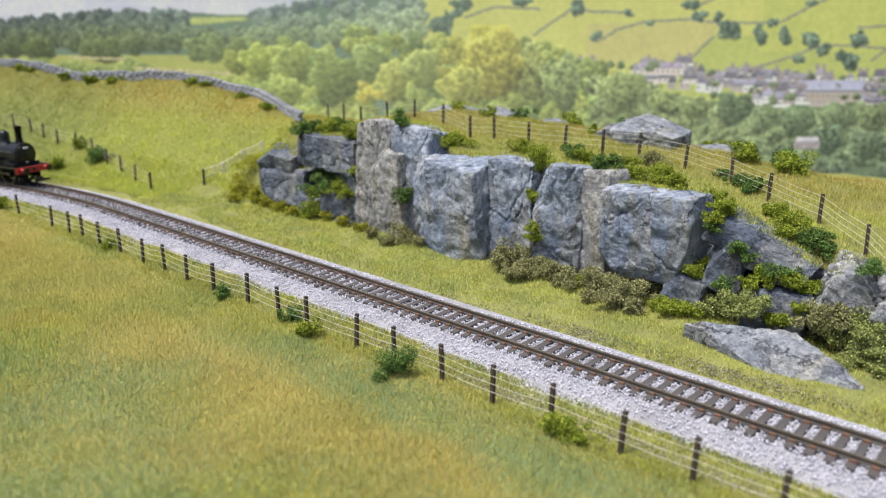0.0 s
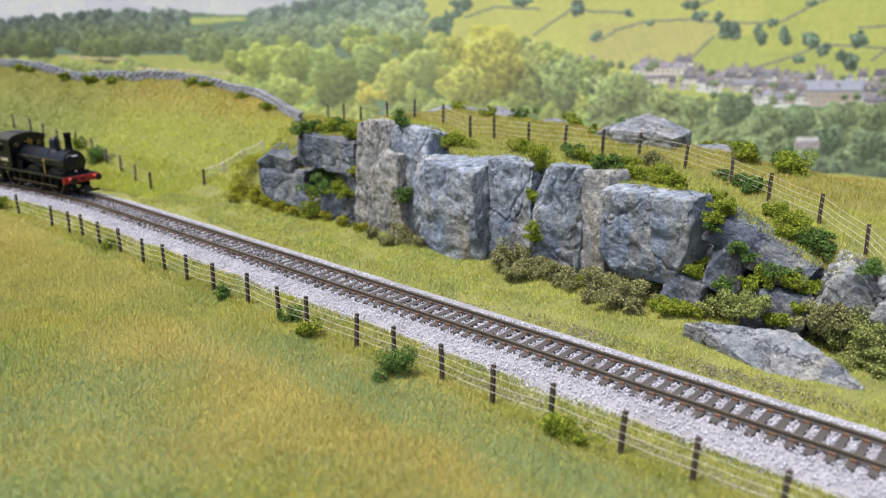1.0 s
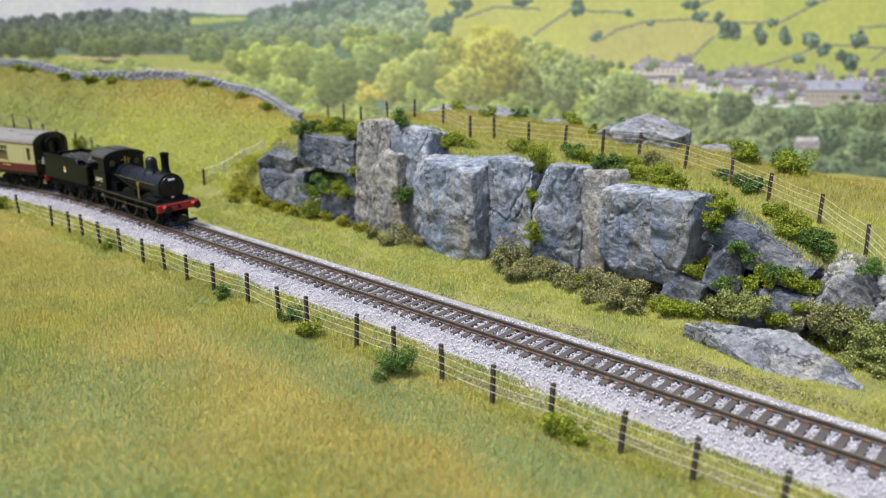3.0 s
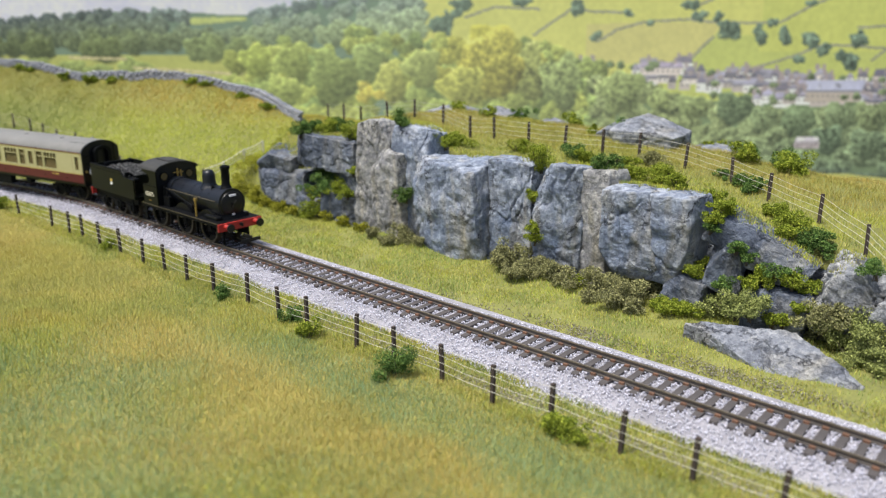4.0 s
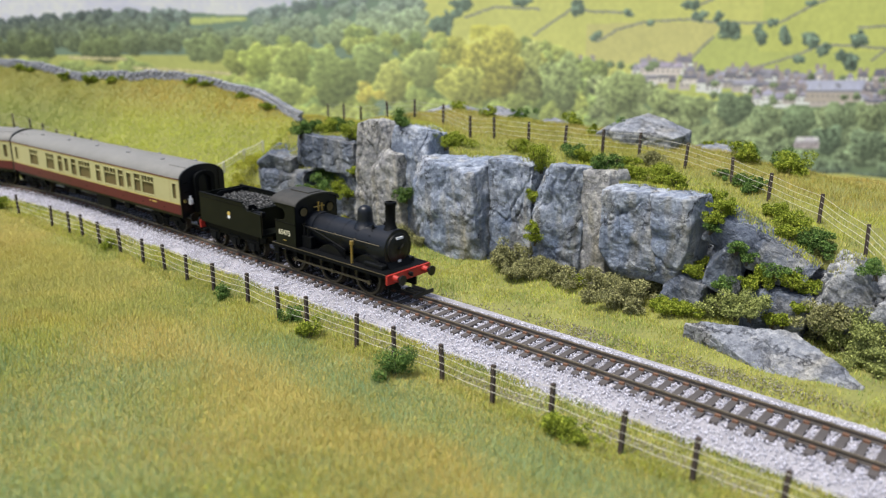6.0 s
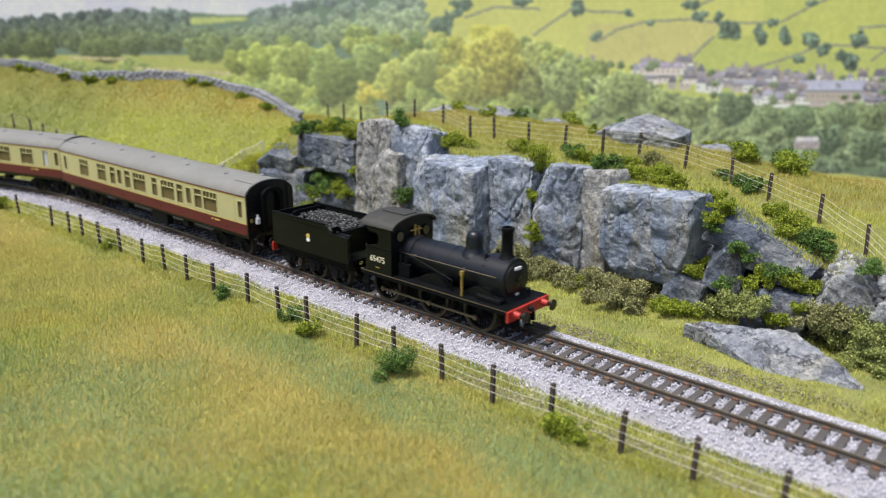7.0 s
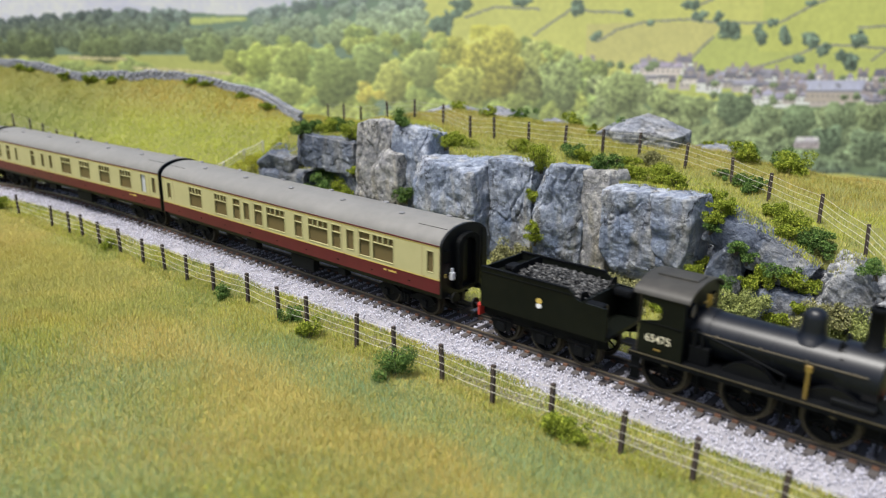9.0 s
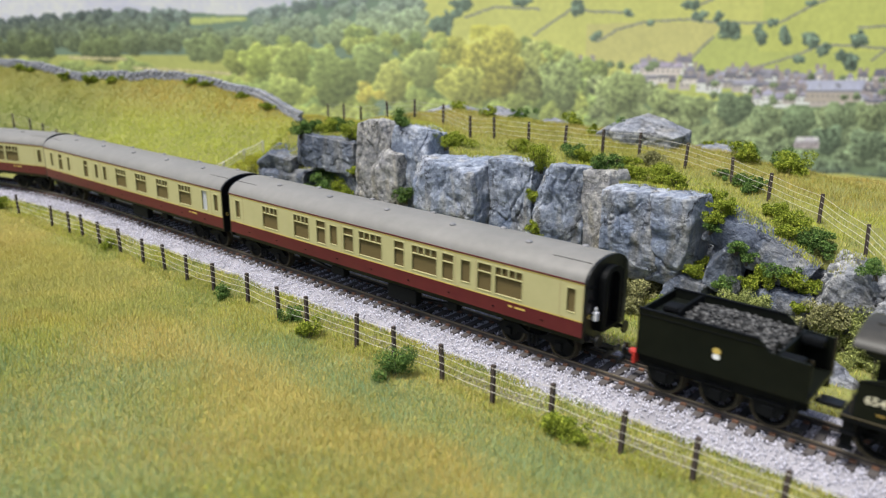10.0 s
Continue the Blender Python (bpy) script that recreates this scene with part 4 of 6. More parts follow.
ON_SLOPE = (
    (0.156, 0.158, 0.058, 0.0068, 0), (0.127, 0.109, 0.064, 0.0054, 0), (0.154, 0.145, 0.056, 0.0045, 0), (0.113, 0.127, 0.053, 0.0052, 0), (0.097, 0.100, 0.056, 0.0052, 0),
    (0.099, 0.094, 0.051, 0.0042, 0), (0.101, 0.094, 0.046, 0.0035, 1), (0.086, 0.134, 0.050, 0.0041, 0), (0.078, 0.131, 0.050, 0.0048, 0), (0.070, 0.124, 0.048, 0.0057, 0),
    (0.069, 0.112, 0.045, 0.0042, 0), (0.059, 0.120, 0.042, 0.0073, 1), (0.052, 0.119, 0.039, 0.0043, 1), (0.024, 0.093, 0.041, 0.0049, 1), (0.122, 0.187, 0.053, 0.0051, 1),
    (0.113, 0.176, 0.051, 0.0042, 1),
)
scrub(ON_SLOPE, "bush growing on the slope above the rocks", 230)
IN_CRACKS = (
    (0.397, 0.089, 0.027, 0.0082, 1), (0.414, 0.095, 0.017, 0.0056, 0), (0.413, 0.109, 0.030, 0.0057, 1), (0.381, 0.095, 0.027, 0.0063, 0), (0.370, 0.090, 0.024, 0.0049, 0),
    (0.363, 0.090, 0.041, 0.0039, 0), (0.308, 0.087, 0.033, 0.0057, 1), (0.207, 0.090, 0.047, 0.0043, 0), (0.200, 0.082, 0.031, 0.0039, 0), (0.200, 0.083, 0.024, 0.0042, 0),
    (0.107, 0.096, 0.021, 0.0053, 0), (0.109, 0.107, 0.023, 0.0040, 0), (0.086, 0.092, 0.039, 0.0038, 1), (0.081, 0.094, 0.034, 0.0035, 1),
)
scrub(IN_CRACKS, "clump growing out of a rock crack", 260)
AMONG_ROCKS = (
    (0.073, 0.097, 0.025, 0.0058, 0), (0.076, 0.091, 0.022, 0.0045, 0), (0.067, 0.096, 0.030, 0.0045, 1), (0.059, 0.096, 0.027, 0.0051, 0), (0.054, 0.100, 0.024, 0.0048, 0),
    (0.090, 0.091, 0.019, 0.0042, 1), (0.053, 0.088, 0.016, 0.0034, 0), (0.063, 0.086, 0.008, 0.0038, 0), (0.058, 0.087, 0.009, 0.0038, 0), (0.117, 0.083, 0.003, 0.0046, 0),
    (0.110, 0.080, 0.004, 0.0052, 0), (0.104, 0.082, 0.004, 0.0045, 0), (0.122, 0.086, 0.003, 0.0033, 0),
)
scrub(AMONG_ROCKS, "clump growing among tumbled rocks", 290)
ROCK_FOOT = (
    (0.522, 0.111, 0.020, 0.0109, 3), (0.512, 0.096, 0.008, 0.0106, 3), (0.482, 0.089, 0.006, 0.0082, 3), (0.464, 0.088, 0.003, 0.0065, 3), (0.442, 0.083, 0.003, 0.0053, 3),
    (0.497, 0.080, 0.003, 0.0052, 3), (0.421, 0.079, 0.004, 0.0042, 3), (0.413, 0.085, 0.003, 0.0051, 0), (0.405, 0.090, 0.007, 0.0060, 0), (0.389, 0.088, 0.004, 0.0041, 3),
    (0.370, 0.086, 0.003, 0.0040, 3), (0.347, 0.082, 0.004, 0.0047, 3), (0.328, 0.075, 0.005, 0.0046, 2), (0.309, 0.072, 0.005, 0.0056, 2), (0.306, 0.083, 0.006, 0.0065, 2),
    (0.290, 0.080, 0.005, 0.0044, 2),
)
scrub(ROCK_FOOT, "scrub at the rock foot", 320)
THICKET = (
    (0.222, 0.082, 0.006, 0.0073, 2), (0.216, 0.089, 0.009, 0.0088, 2), (0.197, 0.076, 0.007, 0.0077, 2), (0.193, 0.086, 0.008, 0.0071, 2), (0.183, 0.083, 0.006, 0.0063, 2),
    (0.207, 0.071, 0.004, 0.0060, 2), (0.176, 0.081, 0.005, 0.0055, 2), (0.172, 0.086, 0.003, 0.0042, 0), (0.158, 0.082, 0.006, 0.0082, 2), (0.148, 0.081, 0.007, 0.0080, 2),
    (0.136, 0.074, 0.006, 0.0082, 2), (0.134, 0.087, 0.005, 0.0074, 2), (0.134, 0.103, 0.004, 0.0055, 2), (0.138, 0.067, 0.005, 0.0055, 2), (0.127, 0.068, 0.004, 0.0051, 2),
    (0.154, 0.067, 0.003, 0.0040, 2),
)
scrub(THICKET, "thicket at the foot of the rock face", 350, 0.0005)
SLAB_THICKET = (
    (0.094, 0.090, 0.005, 0.0072, 4), (0.092, 0.104, 0.005, 0.0080, 4), (0.077, 0.078, 0.014, 0.0068, 4), (0.071, 0.078, 0.015, 0.0065, 4), (0.079, 0.087, 0.011, 0.0045, 4),
    (0.082, 0.078, 0.012, 0.0041, 4), (0.042, 0.091, 0.013, 0.0069, 2), (0.037, 0.092, 0.016, 0.0075, 2), (0.031, 0.092, 0.010, 0.0085, 4), (0.024, 0.090, 0.015, 0.0087, 4),
    (0.020, 0.090, 0.007, 0.0093, 4), (0.024, 0.084, 0.003, 0.0071, 4), (0.035, 0.092, 0.004, 0.0051, 4), (0.045, 0.101, 0.002, 0.0045, 2), (0.013, 0.078, 0.005, 0.0071, 4),
)
scrub(SLAB_THICKET, "thicket beside the fallen slab", 380, 0.0005)
FENCE_SIDE = ((0.313, -0.055, 0.0050, 1), (0.257, -0.051, 0.0058, 1), (0.234, -0.060, 0.0062, 0), (0.172, -0.062, 0.0090, 1), (0.091, -0.060, 0.0066, 0), (0.083, -0.058, 0.0046, 0), (0.451, -0.052, 0.0050, 0), (0.628, -0.054, 0.008, 0))
for i, (s, d, size, k) in enumerate(FENCE_SIDE):
    bush(s, d, ground_at(s, d) + size * 0.55, size, (M_LEAF, M_DARK)[k], ("bright green bush by the front fence", "dark green bush by the front fence")[k], 600 + i)
FAR_BUSH = ((0.686, 0.083, 0.009, 1), (0.70, 0.088, 0.006, 0), (0.715, 0.060, 0.008, 0), (0.728, 0.098, 0.007, 0), (0.249, 0.262, 0.009, 1), (0.262, 0.250, 0.006, 0), (0.30, 0.285, 0.008, 0), (0.36, 0.29, 0.007, 1), (0.15, 0.27, 0.009, 0), (0.16, 0.30, 0.010, 1), (0.13, 0.29, 0.009, 1), (0.115, 0.27, 0.010, 0), (0.19, 0.31, 0.008, 0), (0.43, 0.285, 0.007, 0), (0.137, 0.195, 0.004, 1), (0.112, 0.186, 0.006, 1), (0.38, 0.27, 0.006, 0))
for i, (s, d, size, k) in enumerate(FAR_BUSH):
    bush(s, d, ground_at(s, d) + size * 0.5, size, (M_LEAF, M_DARK)[k], ("green bush in rough grass", "dark green bush in rough grass")[k], 700 + i, 0.0007)


# ---- fences ----
def fence(name, posts, heights, label, wires=4, group="", rails=False):
    """Posts at (s, d, foot height) with wires strung through them."""
    top = empty(name, label, "fence", group)
    r = np.random.RandomState(len(posts) * 7 + 3)
    heads = []
    for (s, d, z), hgt in zip(posts, heights):
        bm = bmesh.new()
        box(bm, -0.00085, 0.00085, -0.0008, 0.0008, -0.004, hgt, 0.00022)
        for v in bm.verts:
            if v.co.z > hgt * 0.8:
                v.co.x += r.uniform(-0.0001, 0.0001)
        o = part("post", bm, M_WIRE if rails and heads else M_POST, top)
        p = at(s, d, z)
        m = pose(p.x, p.y, p.z, r.uniform(-2, 2), r.uniform(-2.5, 2.5), YAW + r.uniform(-8, 8))
        o.matrix_basis = m
        heads.append((m, hgt))
    for w in range(wires):
        f = 0.93 - w * 0.8 / max(1, wires)
        cu = bpy.data.curves.new("wire", 'CURVE')
        cu.dimensions, cu.bevel_depth, cu.bevel_resolution = '3D', 0.0004 if rails else 0.000085, 1
        pts = []
        for i, (m, hgt) in enumerate(heads):
            a = m @ Vector((0, -0.0009, hgt * f))
            if i:
                mid = (pts[-1] + a) / 2
                mid.z -= 0.0003 + r.uniform(0, 0.0004)
                pts.append(mid)
            pts.append(a)
        sp = cu.splines.new('POLY')
        sp.points.add(len(pts) - 1)
        for q, a in zip(sp.points, pts):
            q.co = (*a, 1)
        cu.materials.append(M_WIRE)
        o = new("rail" if rails else "wire", cu)
        o.parent = top
    return top


NEAR = ((0.597, 0), (0.560, 1), (0.538, 0), (0.509, 0), (0.488, 0), (0.463, 0), (0.434, 0), (0.405, 0), (0.379, 0), (0.354, 0), (0.326, 0), (0.293, 0), (0.266, 0), (0.243, 0), (0.207, 0), (0.182, 0), (0.153, 0), (0.126, 0), (0.098, 0), (0.068, 0), (0.041, 0), (0.012, 0), (-0.018, 0))
rows_ = [(s, -0.053, max(-0.0045, min(-0.002, ground_at(s, -0.053)))) for s, skip in NEAR if not skip]
fence("wire_fence", rows_, [0.0175 if 0.03 < s < 0.3 else 0.0165 for s, d, z in rows_], "dark wooden post fence with four pale wires beside the ballast")
FARP = ((0.560, 0.243), (0.535, 0.236), (0.487, 0.214), (0.443, 0.205), (0.412, 0.207), (0.378, 0.205), (0.330, 0.182), (0.315, 0.193), (0.279, 0.187), (0.249, 0.189), (0.222, 0.195), (0.2, 0.207), (0.163, 0.199), (0.128, 0.189), (0.099, 0.171), (0.066, 0.154), (0.035, 0.122), (0.005, 0.112))
rows_ = [(s, d, ground_at(s, d)) for s, d in FARP]
fence("wire_fence", rows_, [0.0165] * len(rows_), "dark wooden post and wire fence along the top of the rocks")
LEFTP = ((0.585, 0.056), (0.62, 0.066), (0.65, 0.075), (0.674, 0.08), (0.705, 0.092), (0.731, 0.097), (0.756, 0.099), (0.780, 0.107), (0.805, 0.118), (0.832, 0.127), (0.87, 0.13))
rows_ = [(s, d, ground_at(s, d)) for s, d in LEFTP]
fence("wire_fence", rows_, [0.0155] * len(rows_), "weathered post and wire fence at the hill foot", 3)
GATEP = ((0.555, 0.088), (0.553, 0.108), (0.550, 0.128), (0.546, 0.146))
rows_ = [(s, d, ground_at(s, d)) for s, d in GATEP]
fence("rail_fence", rows_, [0.0145, 0.0105, 0.0105, 0.0105], "short pale rail fence running up the slope", 3, rails=True)


# ---- dry stone wall on the ridge ----
M_STONE = by_piece("wall_stone", [(0.0, (0.24, 0.25, 0.285)), (0.5, (0.29, 0.30, 0.335)), (1.0, (0.36, 0.365, 0.39))], 0.9, 0.2, per_object=True)
stone_wall = empty("dry_stone_wall", "grey dry stone wall along the hill ridge", "stone wall")
LINE = ((1.02, 0.285), (0.924, 0.262), (0.876, 0.245), (0.819, 0.222), (0.76, 0.217), (0.714, 0.225), (0.66, 0.218), (0.615, 0.214), (0.585, 0.208), (0.560, 0.207))
bm = bmesh.new()
bmesh.ops.create_cube(bm, size=1)
bmesh.ops.bevel(bm, geom=list(bm.edges), offset=0.12, segments=1, affect='EDGES')
stone_mesh = part("stone", bm, M_STONE).data
bpy.data.objects.remove(bpy.data.objects["stone"])
core = bmesh.new()
last = None
for i in range(9 * 8 + 1):
    f = i / 8
    k = min(int(f), len(LINE) - 2)
    f -= k
    s, d = LINE[k][0] + (LINE[k + 1][0] - LINE[k][0]) * f, LINE[k][1] + (LINE[k + 1][1] - LINE[k][1]) * f
    zg = ground_at(s, d)
    ring = [core.verts.new(at(s, d + o, zg + z)) for o, z in ((-0.0024, -0.006), (-0.002, 0.0085), (0.002, 0.0085), (0.0024, -0.006))]
    if last:
        for a in range(3):
            core.faces.new((last[a], last[a + 1], ring[a + 1], ring[a]))
        p, q = at(s, d), at(s + 0.004, d)
        yaw = math.degrees(math.atan2(q.y - p.y, q.x - p.x))
        for course in range(3):
            o = new("stone", stone_mesh)
            o.parent = stone_wall
            c = at(s + random.uniform(-0.001, 0.001) + (course % 2) * 0.003, d - 0.001, zg + 0.001 + course * 0.0034)
            o.matrix_basis = pose(c.x, c.y, c.z, random.uniform(-4, 4), random.uniform(-4, 4), yaw + random.uniform(-5, 5)) @ Matrix.Diagonal((random.uniform(0.0052, 0.0078), 0.0055, random.uniform(0.0028, 0.0038), 1))
    last = ring
part("core", core, M_BED, stone_wall)
for i, (s, d, size) in enumerate(((0.84, 0.222, 0.008), (0.80, 0.208, 0.009), (0.775, 0.204, 0.007), (0.69, 0.214, 0.008), (0.672, 0.210, 0.006), (0.625, 0.204, 0.006), (0.59, 0.197, 0.006), (0.90, 0.245, 0.008), (0.885, 0.238, 0.006))):
    bush(s, d, ground_at(s, d) + size * 0.4, size, M_LEAF, "green bush against the dry stone wall", 800 + i, 0.0012, 0.6)


# ---- train ----
M_BLACK = grained("satin_black_paint", (0.0026, 0.003, 0.004), (0.0052, 0.006, 0.0072), 260, 0.37, 0.0, 0.05, 0.40, wide=45)
M_SOOT = grained("weathered_black", (0.0025, 0.003, 0.0038), (0.006, 0.0067, 0.0076), 420, 0.55, 0.0, 0.15, 0.10, wide=70)
M_BOILER = grained("polished_boiler_paint", (0.002, 0.0035, 0.007), (0.006, 0.008, 0.013), 300, 0.38, 0.0, 0.08, 0.42, wide=50)
M_DUSTY = grained("dusty_cab_roof", (0.024, 0.023, 0.020), (0.050, 0.047, 0.040), 300, 0.5, 0.0, 0.05, 0.4, wide=60)
M_TENDER = grained("dark_tender_paint", (0.0042, 0.0055, 0.0042), (0.0085, 0.010, 0.0072), 200, 0.38, 0.0, 0.05, 0.18, wide=40)
M_RED = grained("red_buffer_beam", (0.33, 0.018, 0.012), (0.43, 0.032, 0.022), 300, 0.5)
M_BRASS = grained("brass", (0.42, 0.28, 0.08), (0.60, 0.42, 0.13), 600, 0.35, 0.7)
M_STEEL = grained("dull_wheel_steel", (0.03, 0.026, 0.018), (0.08, 0.066, 0.042), 800, 0.45, 0.4)
M_ROD = grained("oily_rod_steel", (0.10, 0.085, 0.055), (0.18, 0.15, 0.10), 800, 0.4, 0.5)
M_COAL = by_piece("coal", [(0.0, (0.022, 0.022, 0.023)), (0.7, (0.075, 0.076, 0.076)), (1.0, (0.22, 0.22, 0.215))], 0.7, 0.2)
M_CREAM = grained("cream_coach_paint", (0.41, 0.385, 0.19), (0.47, 0.44, 0.225), 150, 0.4, 0.0, 0.02, 0.5, wide=20)
M_CRIMSON = grained("crimson_coach_paint", (0.078, 0.009, 0.013), (0.108, 0.014, 0.018), 150, 0.4, 0.0, 0.02, 0.5, wide=20)
M_ROOF = grained("grey_coach_roof", (0.172, 0.168, 0.155), (0.222, 0.216, 0.20), 160, 0.42, 0.0, 0.03, 0.4, wide=20)
M_VENT = grained("dark_roof_vent", (0.16, 0.16, 0.165), (0.22, 0.22, 0.23), 160, 0.5)
M_GOLD = grained("gold_lining", (0.50, 0.36, 0.08), (0.6, 0.45, 0.12), 500, 0.5)
M_LETTER = grained("cream_lettering", (0.66, 0.62, 0.45), (0.75, 0.70, 0.52), 500, 0.6)
M_SEAT = grained("brown_coach_interior", (0.30, 0.22, 0.12), (0.42, 0.32, 0.18), 200, 0.7)
M_WHITE = grained("white_fitting", (0.72, 0.73, 0.76), (0.82, 0.82, 0.84), 300, 0.5)
# pale reflection in one coach window, painted as an opaque pane colour
M_REFLECT = grained("pale_reflection", (0.42, 0.44, 0.48), (0.52, 0.54, 0.58), 300, 0.3)
# brown of the lit interior is put into the panes' own colour
M_GLASS, _t, _b = material("coach_glazing", 0.05, 0.0, 0.5)
_b.inputs["Base Color"].default_value = (0.20, 0.155, 0.075, 1)
_b.inputs["Transmission Weight"].default_value = 0.4
_b.inputs["IOR"].default_value = 1.3


def tube(bm, p0, p1, r0, r1=None, n=20, caps=True):
    """A round bar from p0 to p1."""
    p0, p1 = Vector(p0), Vector(p1)
    way = p1 - p0
    vs = bmesh.ops.create_cone(bm, cap_ends=caps, segments=n, radius1=r0, radius2=r0 if r1 is None else r1, depth=way.length)["verts"]
    rot = way.to_track_quat('Z', 'Y').to_matrix()
    for v in vs:
        v.co = rot @ v.co + (p0 + p1) / 2
    return vs


def turned(bm, profile, x=0.0, y=0.0, n=28):
    """A turned shape about an upright axis: profile of (radius, z)."""
    rings = []
    for rad, z in profile:
        rings.append([bm.verts.new((x + rad * math.cos(a), y + rad * math.sin(a), z)) for a in (2 * math.pi * k / n for k in range(n))])
    for a, b in zip(rings[:-1], rings[1:]):
        for k in range(n):
            bm.faces.new((a[k], a[(k + 1) % n], b[(k + 1) % n], b[k]))
    bm.faces.new(rings[0][::-1])
    bm.faces.new(rings[-1])


def extrude_x(bm, outline, x0, x1):
    """A solid of the outline (y, z) between two x."""
    a = [bm.verts.new((x0, y, z)) for y, z in outline]
    b = [bm.verts.new((x1, y, z)) for y, z in outline]
    n = len(outline)
    for k in range(n):
        bm.faces.new((a[k], a[(k + 1) % n], b[(k + 1) % n], b[k]))
    bm.faces.new(a[::-1])
    bm.faces.new(b)


def extrude_y(bm, outline, y0, y1):
    """A solid of the outline (x, z) between two y."""
    a = [bm.verts.new((x, y0, z)) for x, z in outline]
    b = [bm.verts.new((x, y1, z)) for x, z in outline]
    n = len(outline)
    for k in range(n):
        bm.faces.new((a[k], a[(k + 1) % n], b[(k + 1) % n], b[k]))
    bm.faces.new(a[::-1])
    bm.faces.new(b)


def smoothed(ob, angle=35):
    ob.data.set_sharp_from_angle(angle=radians(angle))
    ob.data.polygons.foreach_set("use_smooth", np.ones(len(ob.data.polygons), bool))
    return ob


def ring_y(bm, r_out, r_in, y0, y1, n=36):
    """A ring about the y axis."""
    loops = []
    for rad, y in ((r_out, y0), (r_out, y1), (r_in, y1), (r_in, y0)):
        loops.append([bm.verts.new((rad * math.cos(a), y, rad * math.sin(a))) for a in (2 * math.pi * k / n for k in range(n))])
    for i in range(4):
        a, b = loops[i], loops[(i + 1) % 4]
        for k in range(n):
            bm.faces.new((a[k], a[(k + 1) % n], b[(k + 1) % n], b[k]))


RAIL_TOP = 0.0027
ROLLING = []


def wheel(parent, x, side, radius, spokes, crank=0.0):
    """A spoked wheel, or a disc where spokes is 0, with its tyre."""
    bm = bmesh.new()
    w = 0.0013
    tube(bm, (0, -w * 0.9, 0), (0, w * 0.9, 0), radius * 0.2, n=16)
    if spokes:
        ring_y(bm, radius * 0.88, radius * 0.76, -w * 0.7, w * 0.7)
        for k in range(spokes):
            a = 2 * math.pi * k / spokes
            c, q = math.cos(a), math.sin(a)
            tube(bm, (c * radius * 0.15, 0, q * radius * 0.15), (c * radius * 0.8, 0, q * radius * 0.8), 0.00052, 0.00036, n=6)
        if crank:
            tube(bm, (crank, -w * 1.1, 0), (crank, w * 1.1, 0), radius * 0.14, n=12)
            extrude_y(bm, [(radius * 0.8 * math.cos(a), radius * 0.8 * math.sin(a)) for a in (math.radians(d) for d in range(145, 216, 10))] + [(-radius * 0.5, -radius * 0.2), (-radius * 0.5, radius * 0.2)], -w * 0.6, w * 0.6)
    else:
        tube(bm, (0, -w * 0.4, 0), (0, w * 0.4, 0), radius * 0.86, n=28)
    o = part("wheel", bm, M_SOOT, parent, "black spoked wheel" if spokes else "black disc wheel")
    bm = bmesh.new()
    ring_y(bm, radius, radius * 0.86, -w, w)
    ring_y(bm, radius + 0.0007, radius * 0.86, -side * w - 0.0003 * side - 0.0003, -side * w - 0.0003 * side + 0.0003)
    smoothed(part("tyre", bm, M_STEEL, o, "dull steel tyre"))
    z = RAIL_TOP + radius
    o.matrix_basis = pose(x, side * 0.0088, z)
    ROLLING.append((o, x, side * 0.0088, z, radius, 0.0 if side < 0 else 90.0))
    return o


def axle(parent, x, radius):
    bm = bmesh.new()
    tube(bm, (x, -0.0085, RAIL_TOP + radius), (x, 0.0085, RAIL_TOP + radius), 0.001, n=10)
    part("axle", bm, M_BLACK, parent)


def buffer(parent, x, y, z, way, head=0.0027):
    bm = bmesh.new()
    tube(bm, (x, y, z), (x + way * 0.0032, y, z), 0.0018, 0.0014, n=16)
    o = smoothed(part("buffer", bm, M_RED if parent.name.startswith("steam") or parent.name.startswith("tender") else M_BLACK, parent))
    bm = bmesh.new()
    tube(bm, (x + way * 0.003, y, z), (x + way * 0.0056, y, z), 0.0008, n=12)
    tube(bm, (x + way * 0.0054, y, z), (x + way * 0.0062, y, z), head, n=24)
    smoothed(part("buffer_head", bm, M_BLACK, o, "black round buffer head"))


def coupler(parent, x, way):
    bm = bmesh.new()
    box(bm, min(x, x + way * 0.012), max(x, x + way * 0.012), -0.0016, 0.0016, 0.0075, 0.009, 0.0003)
    box(bm, x + way * 0.012 - 0.0006, x + way * 0.012 + 0.0006, -0.0075, 0.0075, 0.0072, 0.0094, 0.0003)
    box(bm, min(x + way * 0.004, x + way * 0.0135), max(x + way * 0.004, x + way * 0.0135), -0.0006, 0.0006, 0.009, 0.0112, 0.0002)
    part("coupling", bm, M_BLACK, parent, "black tension-lock coupling")


def lettering(parent, text, size, m, mat, name="lettering"):
    cu = bpy.data.curves.new(name, 'FONT')
    cu.body, cu.size, cu.extrude, cu.align_x, cu.align_y, cu.offset = text, size, 0.00005, 'CENTER', 'CENTER', size * 0.008
    tmp = new("tmp_text", cu)
    bpy.context.view_layer.update()
    me = bpy.data.meshes.new_from_object(tmp)
    bpy.data.objects.remove(tmp)
    me.materials.clear()
    me.materials.append(mat)
    o = new(name, me)
    o.parent, o.matrix_basis = parent, m
    return o


def arc(half, z0, rise, n=14):
    """Points (y, z) of a roof's curve from -half to half."""
    return [(half * math.sin(a), z0 + rise * (math.cos(a) - math.cos(math.pi / 2 * 0.98)) / (1 - math.cos(math.pi / 2 * 0.98))) for a in np.linspace(-math.pi / 2 * 0.98, math.pi / 2 * 0.98, n)]


